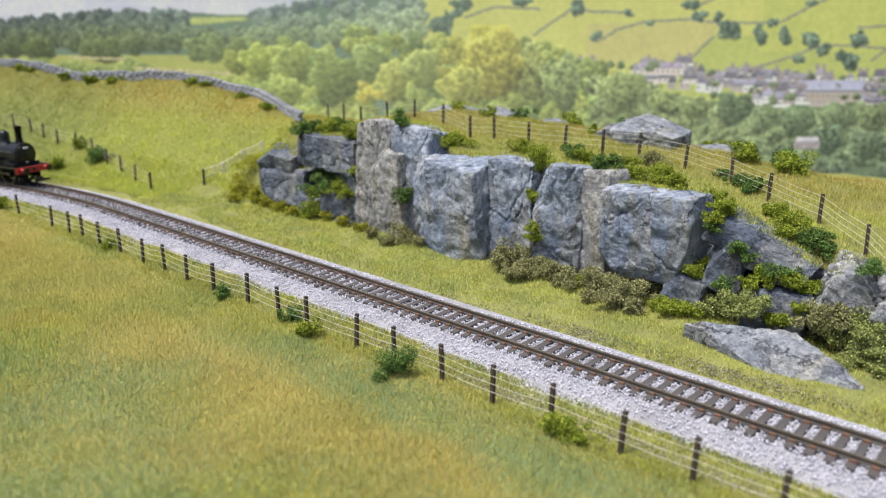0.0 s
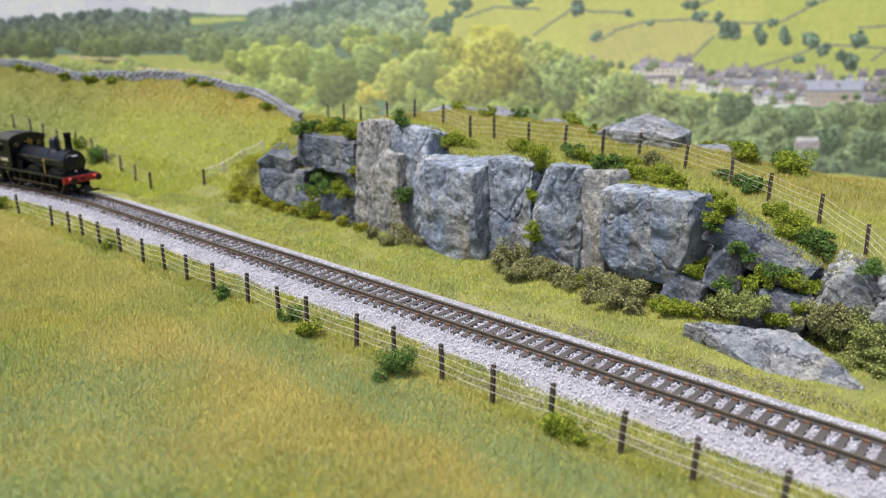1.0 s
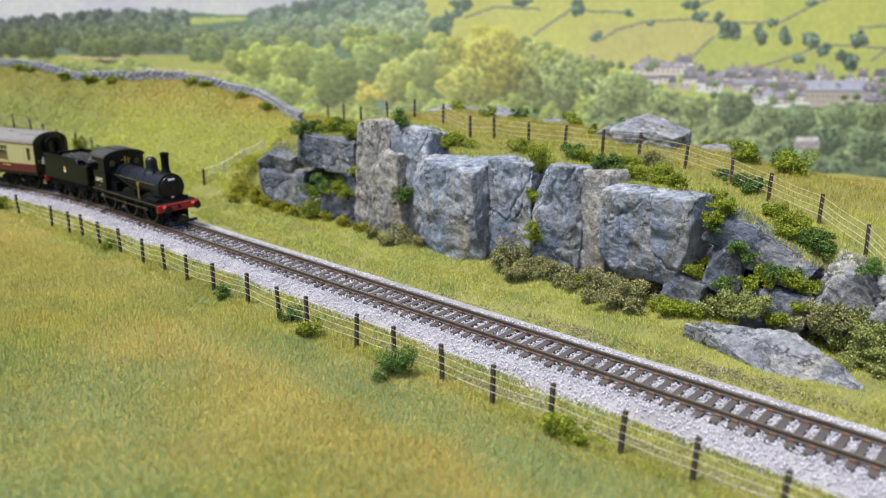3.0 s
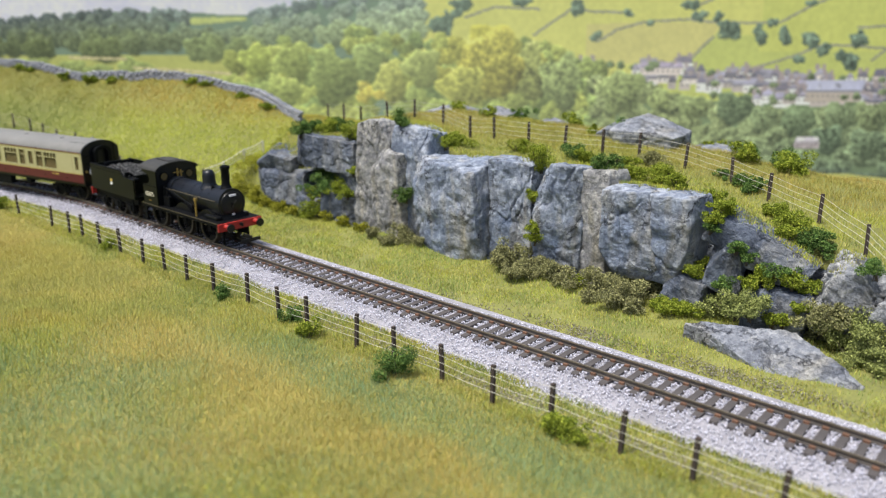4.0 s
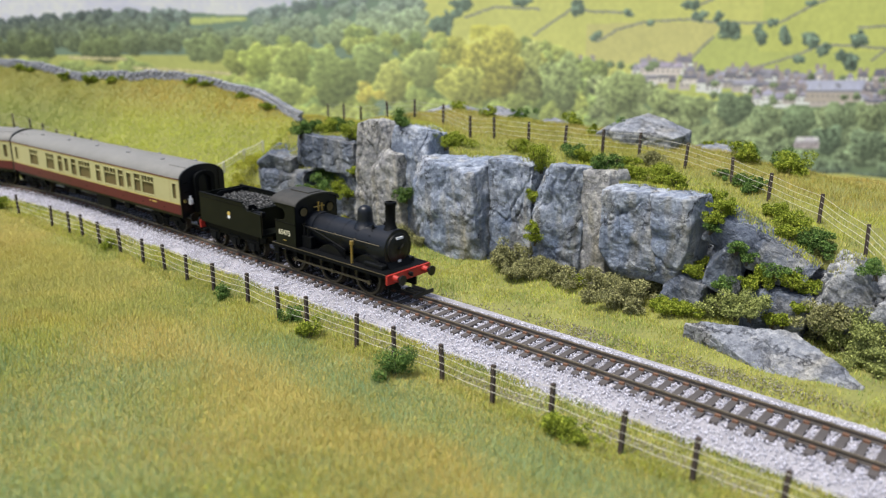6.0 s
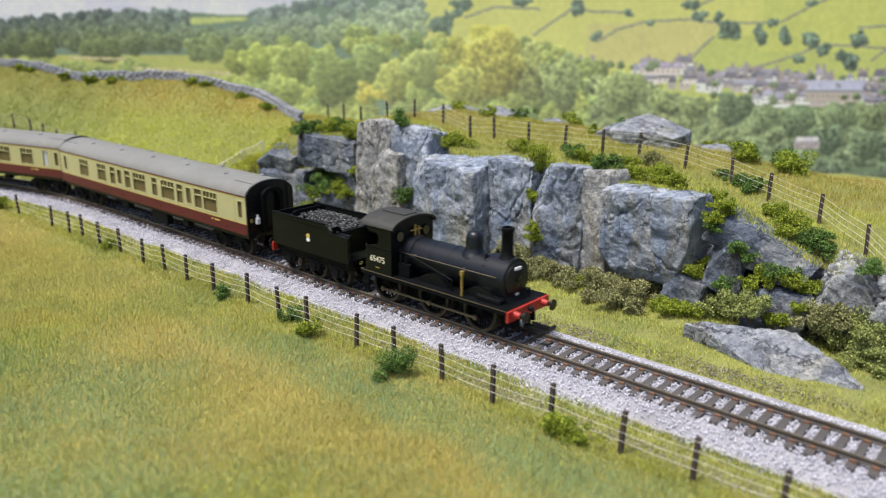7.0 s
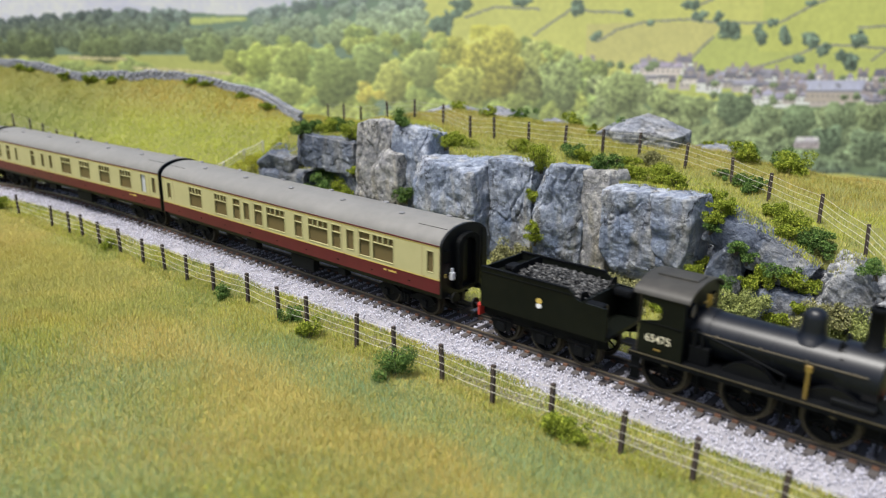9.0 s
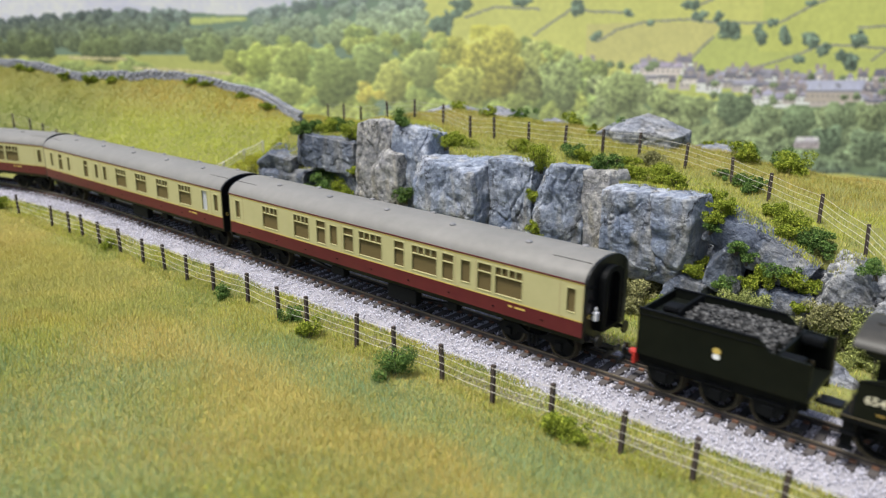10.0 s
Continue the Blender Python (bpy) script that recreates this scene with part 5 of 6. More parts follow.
def build_locomotive():
    loco = empty("steam_locomotive", "black six-coupled steam locomotive with red buffer beam", "locomotive")
    P = lambda *a, **k: part(*a, **k)
    # frames and running plate
    bm = bmesh.new()
    for y in (-0.0062, 0.0062):
        box(bm, -0.043, 0.051, y - 0.0006, y + 0.0006, 0.009, 0.0185)
    box(bm, -0.043, 0.050, -0.0055, 0.0055, 0.013, 0.0185)
    P("frame", bm, M_SOOT, loco)
    bm = bmesh.new()
    box(bm, -0.0445, 0.0505, -0.0162, 0.0162, 0.0186, 0.0196, 0.0002)
    for y in (-0.0158, 0.0158):
        box(bm, -0.0445, 0.0505, y - 0.0004, y + 0.0004, 0.0174, 0.0188)
    P("running_plate", bm, M_SOOT, loco, "weathered black running plate")
    bm = bmesh.new()
    for y in (-0.0163, 0.0163):
        box(bm, -0.0445, 0.0505, y - 0.00012, y + 0.00012, 0.0192, 0.01965)
    P("plate_edge", bm, M_ROD, loco, "worn bright plate edge")
    bm = bmesh.new()
    box(bm, 0.0506, 0.0519, -0.0165, 0.0165, 0.0142, 0.0194, 0.0002)
    P("buffer_beam", bm, M_RED, loco, "bright red buffer beam")
    for y in (-0.0112, 0.0112):
        buffer(loco, 0.0519, y, 0.0172, 1)
    bm = bmesh.new()
    tube(bm, (0.0519, 0, 0.0172), (0.0537, 0, 0.0172), 0.0011, n=10)
    box(bm, 0.0519, 0.0545, -0.0005, 0.0005, 0.0160, 0.0182, 0.0002)
    P("draw_hook", bm, M_BLACK, loco)
    coupler(loco, 0.050, 1)
    for y in (-0.0094, 0.0094):
        bm = bmesh.new()
        box(bm, 0.0455, 0.0465, y - 0.0007, y + 0.0007, 0.0042, 0.015)
        P("guard_iron", bm, M_SOOT, loco)
    # boiler, firebox, smokebox
    BZ = 0.0292
    bm = bmesh.new()
    tube(bm, (-0.016, 0, BZ), (0.0300, 0, BZ), 0.0092, n=40)
    boiler = smoothed(P("boiler", bm, M_BOILER, loco, "satin black boiler with dusty top"))
    for x in (-0.0155, -0.004, 0.008, 0.019, 0.0293):
        bm = bmesh.new()
        tube(bm, (x - 0.0005, 0, BZ), (x + 0.0005, 0, BZ), 0.00934, n=40)
        smoothed(P("boiler_band", bm, M_BOILER, boiler))
    bm = bmesh.new()
    out = [(0.0098 * math.sin(a), BZ + 0.0098 * math.cos(a)) for a in np.linspace(-1.75, 1.75, 26)]
    extrude_x(bm, out + [(0.0088, 0.0196), (-0.0088, 0.0196)], -0.0245, -0.0158)
    smoothed(P("firebox", bm, M_BOILER, loco))
    bm = bmesh.new()
    out = [(0.0103 * math.sin(a), BZ + 0.0103 * math.cos(a)) for a in np.linspace(-2.2, 2.2, 34)]
    extrude_x(bm, out + [(0.0075, 0.0196), (-0.0075, 0.0196)], 0.0298, 0.0435)
    smokebox = smoothed(P("smokebox", bm, M_BOILER, loco, "sooty black smokebox"))
    bm = bmesh.new()
    tube(bm, (0.0434, 0, BZ), (0.0441, 0, BZ), 0.0086, 0.0082, n=36)
    tube(bm, (0.0440, 0, BZ), (0.0448, 0, BZ), 0.0080, 0.0058, n=36)
    tube(bm, (0.0447, 0, BZ), (0.0460, 0, BZ), 0.0008, n=10)
    tube(bm, (0.0456, 0, BZ), (0.0456, 0.002, BZ + 0.0022), 0.00022, n=6)
    tube(bm, (0.0458, 0, BZ), (0.0458, -0.001, BZ - 0.0028), 0.00022, n=6)
    door = smoothed(P("smokebox_door", bm, M_BLACK, smokebox))
    bm = bmesh.new()
    box(bm, 0.0444, 0.0452, -0.0024, 0.0024, BZ + 0.0052, BZ + 0.0066, 0.0002)
    P("front_plate", bm, M_WHITE, smokebox, "small pale plate with unreadable marks")
    bm = bmesh.new()
    box(bm, 0.0443, 0.0449, -0.0010, 0.0010, BZ - 0.0074, BZ - 0.0061, 0.0002)
    P("shed_plate", bm, M_WHITE, smokebox, "tiny white oval plate")
    bm = bmesh.new()
    extrude_y(bm, [(0.0436, 0.0196), (0.0436, 0.0232), (0.0462, 0.0196)], -0.0085, 0.0085)
    P("step_plate", bm, M_SOOT, loco)
    bm = bmesh.new()
    turned(bm, [(0.0043, 0.0384), (0.0034, 0.0398), (0.0029, 0.0410), (0.0027, 0.043), (0.0028, 0.0516), (0.0031, 0.0520), (0.0033, 0.0528), (0.0031, 0.0536), (0.0023, 0.0538), (0.0022, 0.050)], 0.0382)
    smoothed(P("chimney", bm, M_SOOT, loco, "sooty black chimney"), 50)
    bm = bmesh.new()
    turned(bm, [(0.0066, 0.0362), (0.0056, 0.0378), (0.0046, 0.0392), (0.0043, 0.041), (0.0042, 0.0452), (0.0038, 0.0468), (0.0028, 0.0480), (0.0014, 0.0486), (0.0004, 0.0487)], 0.0186)
    smoothed(P("dome", bm, M_BOILER, loco, "glossy black steam dome"), 50)
    for y in (-0.0045, 0.0045):
        bm = bmesh.new()
        turned(bm, [(0.0011, 0.0365), (0.0009, 0.0395), (0.0005, 0.0404)], 0.0295, y, 12)
        P("lubricator", bm, M_SOOT, loco)
    # cab
    for side in (-1, 1):
        y = side * 0.0155
        bm = bmesh.new()
        win = [(-0.0345 + 0.0030 * math.cos(a), 0.0378 + 0.0034 * math.sin(a)) for a in np.linspace(-math.pi / 2, math.pi / 2, 9)]
        outline = [(-0.0225, 0.0196), (-0.0225, 0.0445), (-0.0405, 0.0445), (-0.0405, 0.0425), (-0.0372, 0.0413)] + [(x, z) for x, z in win[::-1]] + [(-0.0385, 0.0335), (-0.0408, 0.0325), (-0.0408, 0.0196)]
        extrude_y(bm, outline, y - 0.0004, y + 0.0004)
        side_panel = P("cab_side", bm, M_TENDER, loco, "dark cab side with rounded cut-out")
        bm = bmesh.new()
        box(bm, -0.0400, -0.0226, y + side * 0.0005 - 0.0002, y + side * 0.0005 + 0.0002, 0.0328, 0.0332)
        P("beading", bm, M_SOOT, side_panel)
        m = Matrix.Translation((-0.0325, y + side * 0.00052, 0.0268)) @ (pose(0, 0, 0, 90, 0, 0) if side < 0 else pose(0, 0, 0, 90, 0, 180))
        lettering(side_panel, "65475", 0.0044, m, M_LETTER, "number")
        bm = bmesh.new()
        box(bm, -0.0338, -0.0312, y + side * 0.0005 - 0.0001, y + side * 0.0005 + 0.0002, 0.0222, 0.0228)
        P("maker_plate", bm, M_BRASS, side_panel, "tiny brass plate")
        bm = bmesh.new()
        tube(bm, (-0.0418, y - side * 0.0008, 0.020), (-0.0418, y - side * 0.0008, 0.0335), 0.0003, n=8)
        P("handrail", bm, M_STEEL, loco)
    bm = bmesh.new()
    front = [(-0.0155, 0.0196), (0.0155, 0.0196)] + [(y, z) for y, z in arc(0.0155, 0.0440, 0.0046)][::-1]
    extrude_x(bm, front, -0.0232, -0.0225)
    spect = P("spectacle_plate", bm, M_BLACK, loco)
    for side in (-1, 1):
        bm = bmesh.new()
        vs = tube(bm, (-0.0224, side * 0.0098, 0.0398), (-0.0218, side * 0.0098, 0.0398), 0.0027, n=20)
        P("cab_window", bm, M_GLASS, spect, "round cab window")
        bm = bmesh.new()
        ring_y(bm, 0.0031, 0.0026, -0.0003, 0.0003, 20)
        o = P("window_ring", bm, M_SOOT, spect)
        o.matrix_basis = pose(-0.0219, side * 0.0098, 0.0398, 0, 0, 90)
    bm = bmesh.new()
    up, low = arc(0.0166, 0.0442, 0.0054, 18), arc(0.0160, 0.0438, 0.0050, 18)
    extrude_x(bm, up + low[::-1], -0.0440, -0.0208)
    smoothed(P("cab_roof", bm, M_DUSTY, loco, "dusty dark grey cab roof"))
    bm = bmesh.new()
    box(bm, -0.0405, -0.0235, -0.015, 0.015, 0.0200, 0.0212)
    box(bm, -0.0262, -0.0233, -0.008, 0.008, 0.0212, 0.036, 0.001)
    P("cab_floor", bm, M_SOOT, loco)
    bm = bmesh.new()
    tube(bm, (-0.0205, 0, 0.0388), (-0.0205, 0, 0.0445), 0.0006, n=8)
    tube(bm, (-0.0205, 0.0025, 0.0388), (-0.0205, 0.0025, 0.0435), 0.0006, n=8)
    tube(bm, (-0.0205, -0.0035, 0.0418), (-0.0205, 0.0045, 0.0418), 0.00035, n=8)
    P("whistle", bm, M_BRASS, loco, "brass safety valves and whistle")
    for side in (-1, 1):
        for k in range(9):
            bm = bmesh.new()
            a = radians(20 + k * 17)
            tube(bm, (0.0302, side * 0.0103 * math.sin(a), BZ + 0.0103 * math.cos(a)), (0.0310, side * 0.0106 * math.sin(a), BZ + 0.0106 * math.cos(a)), 0.00025, n=6)
            P("rivet", bm, M_SOOT, smokebox)
    bm = bmesh.new()
    box(bm, -0.0400, -0.0235, -0.0045, 0.0045, 0.0494, 0.0500, 0.0002)
    P("roof_hatch", bm, M_DUSTY, loco)
    # splashers, pipes, clack
    for x, z0 in ((-0.0315, 0), (0.001, 1), (0.0305, 1)):
        if z0:
            for side in (-1, 1):
                bm = bmesh.new()
                rr = 0.0122
                pts = [(x + rr * math.cos(a), 0.0128 + rr * math.sin(a)) for a in np.linspace(math.asin(0.0068 / rr), math.pi - math.asin(0.0068 / rr), 16)]
                extrude_y(bm, pts, side * 0.0076, side * 0.0108)
                smoothed(P("splasher", bm, M_BLACK, loco))
    for side in (-1, 1):
        bm = bmesh.new()
        tube(bm, (-0.0225, side * 0.0100, 0.0318), (0.040, side * 0.0104, 0.0318), 0.0003, n=8)
        for x in (-0.012, 0.004, 0.020, 0.036):
            tube(bm, (x, side * 0.0088, 0.0318), (x, side * 0.0106, 0.0318), 0.0004, n=8)
        P("boiler_handrail", bm, M_ROD, loco, "thin bright handrail")
        bm = bmesh.new()
        tube(bm, (-0.022, side * 0.0112, 0.0330), (-0.006, side * 0.0112, 0.0298), 0.0005, n=8)
        tube(bm, (-0.006, side * 0.0112, 0.0298), (0.014, side * 0.0112, 0.0248), 0.0005, n=8)
        tube(bm, (0.014, side * 0.0112, 0.0248), (0.014, side * 0.0112, 0.0198), 0.0005, n=8)
        P("feed_pipe", bm, M_SOOT, loco)
        bm = bmesh.new()
        tube(bm, (0.0222, side * 0.0136, 0.0196), (0.0222, side * 0.0136, 0.0308), 0.0007, n=10)
        tube(bm, (0.0222, side * 0.0136, 0.0300), (0.0222, side * 0.0136, 0.0320), 0.0012, n=12)
        P("lubricator_post", bm, M_BRASS, loco, "brass upright pipe with cap")
        bm = bmesh.new()
        box(bm, -0.0215, -0.0135, min(side * 0.0095, side * 0.0122), max(side * 0.0095, side * 0.0122), 0.0196, 0.0268, 0.0004)
        tube(bm, (-0.0195, side * 0.0118, 0.0268), (-0.0195, side * 0.0112, 0.0340), 0.0007, n=8)
        tube(bm, (-0.0165, side * 0.0118, 0.0268), (-0.0165, side * 0.0112, 0.0320), 0.0006, n=8)
        P("injector", bm, M_SOOT, loco)
        bm = bmesh.new()
        box(bm, 0.030, 0.044, min(side * 0.0078, side * 0.0125), max(side * 0.0078, side * 0.0125), 0.0196, 0.0222, 0.0006)
        P("sandbox", bm, M_BLACK, loco)
        # steps below the cab, brake gear
        bm = bmesh.new()
        box(bm, -0.0435, -0.0395, side * 0.0150 - 0.0004, side * 0.0150 + 0.0004, 0.0075, 0.0186)
        box(bm, -0.0440, -0.0390, side * 0.0150 - 0.0016, side * 0.0150 + 0.0016, 0.0072, 0.0078)
        box(bm, -0.0440, -0.0390, side * 0.0150 - 0.0016, side * 0.0150 + 0.0016, 0.0125, 0.0131)
        P("cab_step", bm, M_SOOT, loco)
        for x in (-0.018, 0.0140, 0.0185):
            bm = bmesh.new()
            box(bm, x - 0.0008, x + 0.0008, side * 0.0088 - 0.0008, side * 0.0088 + 0.0008, 0.006, 0.017, 0.0003)
            P("brake_hanger", bm, M_SOOT, loco)
    for x in (-0.0315, 0.001, 0.0305):
        for side in (-1, 1):
            wheel(loco, x, side, 0.0100, 14, 0.0034)
        axle(loco, x, 0.0100)
    rods = []
    for side in (-1, 1):
        bm = bmesh.new()
        box(bm, -0.0315, 0.0305, -0.0004, 0.0004, -0.0006, 0.0006, 0.0002)
        for x in (-0.0315, 0.001, 0.0305):
            tube(bm, (x, -0.0007, 0), (x, 0.0007, 0), 0.0013, n=14)
        o = P("coupling_rod", bm, M_ROD, loco, "oily steel coupling rod")
        rods.append((o, side))
    return loco, rods


def build_tender():
    t = empty("tender", "dark locomotive tender loaded with coal", "tender")
    X0, X1 = -0.0325, 0.0325
    bm = bmesh.new()
    for side in (-1, 1):
        y = side * 0.0155
        out = [(X0, 0.0190), (X0, 0.0378), (X1 - 0.0185, 0.0378), (X1 - 0.0165, 0.0366), (X1 - 0.0150, 0.0345), (X1 - 0.0135, 0.0338), (X1, 0.0334), (X1, 0.0190)]
        b2 = bmesh.new()
        extrude_y(b2, out, y - 0.0004, y + 0.0004)
        side_o = part("tank_side", b2, M_TENDER, t, "dark tender side with small crest")
        b2 = bmesh.new()
        extrude_y(b2, [(X0, 0.0378), (X0, 0.0384), (X1 - 0.0185, 0.0384), (X1 - 0.0185, 0.0378)], y - 0.0007, y + 0.0007)
        box(b2, X0, X1 - 0.016, y + side * 0.0005 - 0.0002, y + side * 0.0005 + 0.0002, 0.0356, 0.0359)
        part("tank_rim", b2, M_SOOT, side_o)
        for dz, col, hw, hh, nm in ((0.0290, M_GOLD, 0.0016, 0.0013, "crest"), (0.0268, M_WHITE, 0.0015, 0.0012, "crest")):
            b2 = bmesh.new()
            extrude_y(b2, [(-0.0005 + hw * math.cos(a), dz + hh * math.sin(a)) for a in np.linspace(0, 2 * math.pi, 10, endpoint=False)], y + side * 0.0003, y + side * 0.00055)
            part(nm, b2, col, side_o, "small yellow and white crest")
    box(bm, X0, X0 + 0.0008, -0.0155, 0.0155, 0.0190, 0.0376)
    box(bm, X1 - 0.012, X1 - 0.0112, -0.0155, 0.0155, 0.0190, 0.0340)
    box(bm, X0, X1, -0.0153, 0.0153, 0.0188, 0.0205)
    box(bm, X0 + 0.0008, X0 + 0.015, -0.0151, 0.0151, 0.0330, 0.0342)
    part("tank", bm, M_TENDER, t)
    bm = bmesh.new()
    extrude_x(bm, [(-0.012, 0.0342), (-0.012, 0.0388), (-0.009, 0.0398), (0.009, 0.0398), (0.012, 0.0388), (0.012, 0.0342)], X0 + 0.0140, X0 + 0.0148)
    part("coal_plate", bm, M_SOOT, t)
    bm = bmesh.new()
    box(bm, X0 + 0.004, X0 + 0.0105, -0.0038, 0.0038, 0.0342, 0.0368, 0.001)
    part("filler", bm, M_SOOT, t)
    for side in (-1, 1):
        bm = bmesh.new()
        box(bm, X1 - 0.0125, X1 - 0.003, side * 0.0120 - 0.0028, side * 0.0120 + 0.0028, 0.0300, 0.0336, 0.0012)
        part("tool_box", bm, M_SOOT, t)
    # coal
    r = np.random.RandomState(5)
    k = 1600
    x = r.uniform(X0 + 0.0155, X1 - 0.0125, k)
    y = r.uniform(-0.0145, 0.0145, k)
    z = 0.0338 + 0.0034 * (1 - (y / 0.0165) ** 2) * smooth(X1 - 0.010, X0 + 0.03, x) + r.uniform(-0.0006, 0.0006, k)
    octa = np.array([[1, 0, 0], [-1, 0, 0], [0, 1, 0], [0, -1, 0], [0, 0, 1], [0, 0, -1]], float)
    tri = np.array([[0, 2, 4], [2, 1, 4], [1, 3, 4], [3, 0, 4], [2, 0, 5], [1, 2, 5], [3, 1, 5], [0, 3, 5]])
    shp = octa[None] * r.uniform(0.5, 1, (k, 6, 1)) * r.uniform(0.0004, 0.0011, (k, 1, 1))
    q = np.linalg.qr(r.normal(size=(k, 3, 3)))[0]
    v = np.einsum('nij,nkj->nki', q, shp) + np.stack([x, y, z], 1)[:, None, :]
    raw("coal", v.reshape(-1, 3), (tri[None] + (np.arange(k) * 6)[:, None, None]).reshape(-1, 3), M_COAL, parent=t, kind="stuff", label="heap of broken black coal")
    bm = bmesh.new()
    box(bm, X0 + 0.014, X1 - 0.0115, -0.0150, 0.0150, 0.0205, 0.0335)
    part("coal_bed", bm, M_SOOT, t)
    for side in (-1, 1):
        bm = bmesh.new()
        tube(bm, (X1 - 0.0004, side * 0.0148, 0.0196), (X1 - 0.0004, side * 0.0148, 0.0350), 0.00035, n=8)
        part("handrail", bm, M_STEEL, t, "thin steel handrail")
        bm = bmesh.new()
        extrude_x(bm, [(side * 0.0150, 0.0300), (side * 0.0150, 0.0372), (side * 0.0110, 0.0372), (side * 0.0085, 0.0345), (side * 0.0085, 0.0300)], X1 - 0.0132, X1 - 0.0126)
        part("coal_guard", bm, M_SOOT, t)
    # frames, axle boxes
    for side in (-1, 1):
        bm = bmesh.new()
        y = side * 0.0128
        out = [(X0, 0.0186), (X1, 0.0186), (X1, 0.0150)]
        for cx in (0.0195, 0.0, -0.0220):
            out += [(cx + 0.0065, 0.0135), (cx + 0.004, 0.0085), (cx - 0.004, 0.0085), (cx - 0.0065, 0.0135)]
        out += [(X0, 0.0150)]
        extrude_y(bm, out, y - 0.0004, y + 0.0004)
        part("outside_frame", bm, M_SOOT, t)
        for cx in (0.0195, 0.0, -0.0220):
            bm = bmesh.new()
            box(bm, cx - 0.0022, cx + 0.0022, y + side * 0.0004 - 0.0008, y + side * 0.0004 + 0.0008, 0.0082, 0.0128, 0.0005)
            box(bm, cx - 0.0058, cx + 0.0058, y + side * 0.0006 - 0.0005, y + side * 0.0006 + 0.0005, 0.0134, 0.0148, 0.0005)
            part("axle_box", bm, M_SOOT, t)
        bm = bmesh.new()
        box(bm, X1 - 0.0045, X1 - 0.0005, side * 0.0150 - 0.0015, side * 0.0150 + 0.0015, 0.0072, 0.0078)
        box(bm, X1 - 0.0045, X1 - 0.0040, side * 0.0150 - 0.0004, side * 0.0150 + 0.0004, 0.0072, 0.019)
        part("tender_step", bm, M_SOOT, t)
    bm = bmesh.new()
    box(bm, X0 - 0.0012, X0, -0.0165, 0.0165, 0.0142, 0.0192, 0.0002)
    part("rear_beam", bm, M_RED, t, "red rear buffer beam")
    for y in (-0.0112, 0.0112):
        buffer(t, X0 - 0.0012, y, 0.0170, -1)
    coupler(t, X0, -1)
    bm = bmesh.new()
    box(bm, X1, X1 + 0.0085, -0.003, 0.003, 0.0145, 0.016, 0.0003)
    part("drawbar", bm, M_BLACK, t)
    for x in (0.0195, 0.0, -0.0220):
        for side in (-1, 1):
            wheel(t, x, side, 0.0078, 10)
        axle(t, x, 0.0078)
    return t


# windows along a coach: distance from its front end to the two sides of the opening, in mm, and the kind
PLAN_A = ((3.7, 8.3, "door"), (30.6, 46.0, "vent"), (47.5, 56.2, "drop"), (59.9, 65.9, "door"), (70.0, 77.6, "drop"), (80.4, 97.3, "vent"), (102.2, 109.5, "drop"), (117.9, 135.2, "vent"), (139.0, 147.3, "drop"),
          (151.8, 158.0, "door"), (161.3, 169.2, "drop"), (175.4, 189.0, "vent"), (203.3, 218.0, "vent"), (240.4, 245.0, "door"))
PLAN_B = ((3.7, 8.3, "door"), (15.5, 22.0, "reflect"), (34.0, 49.0, "vent"), (62.0, 77.0, "vent"), (90.0, 105.0, "vent"), (118.0, 133.0, "vent"), (147.0, 152.0, "door"), (160.0, 165.0, "door"), (176.0, 183.0, "drop"), (206.0, 210.0, "door"), (219.0, 226.0, "drop"), (236.0, 240.5, "door"))
LEN = 0.2510
ZB, ZW, ZT, HALF = 0.0185, 0.0256, 0.0425, 0.0175


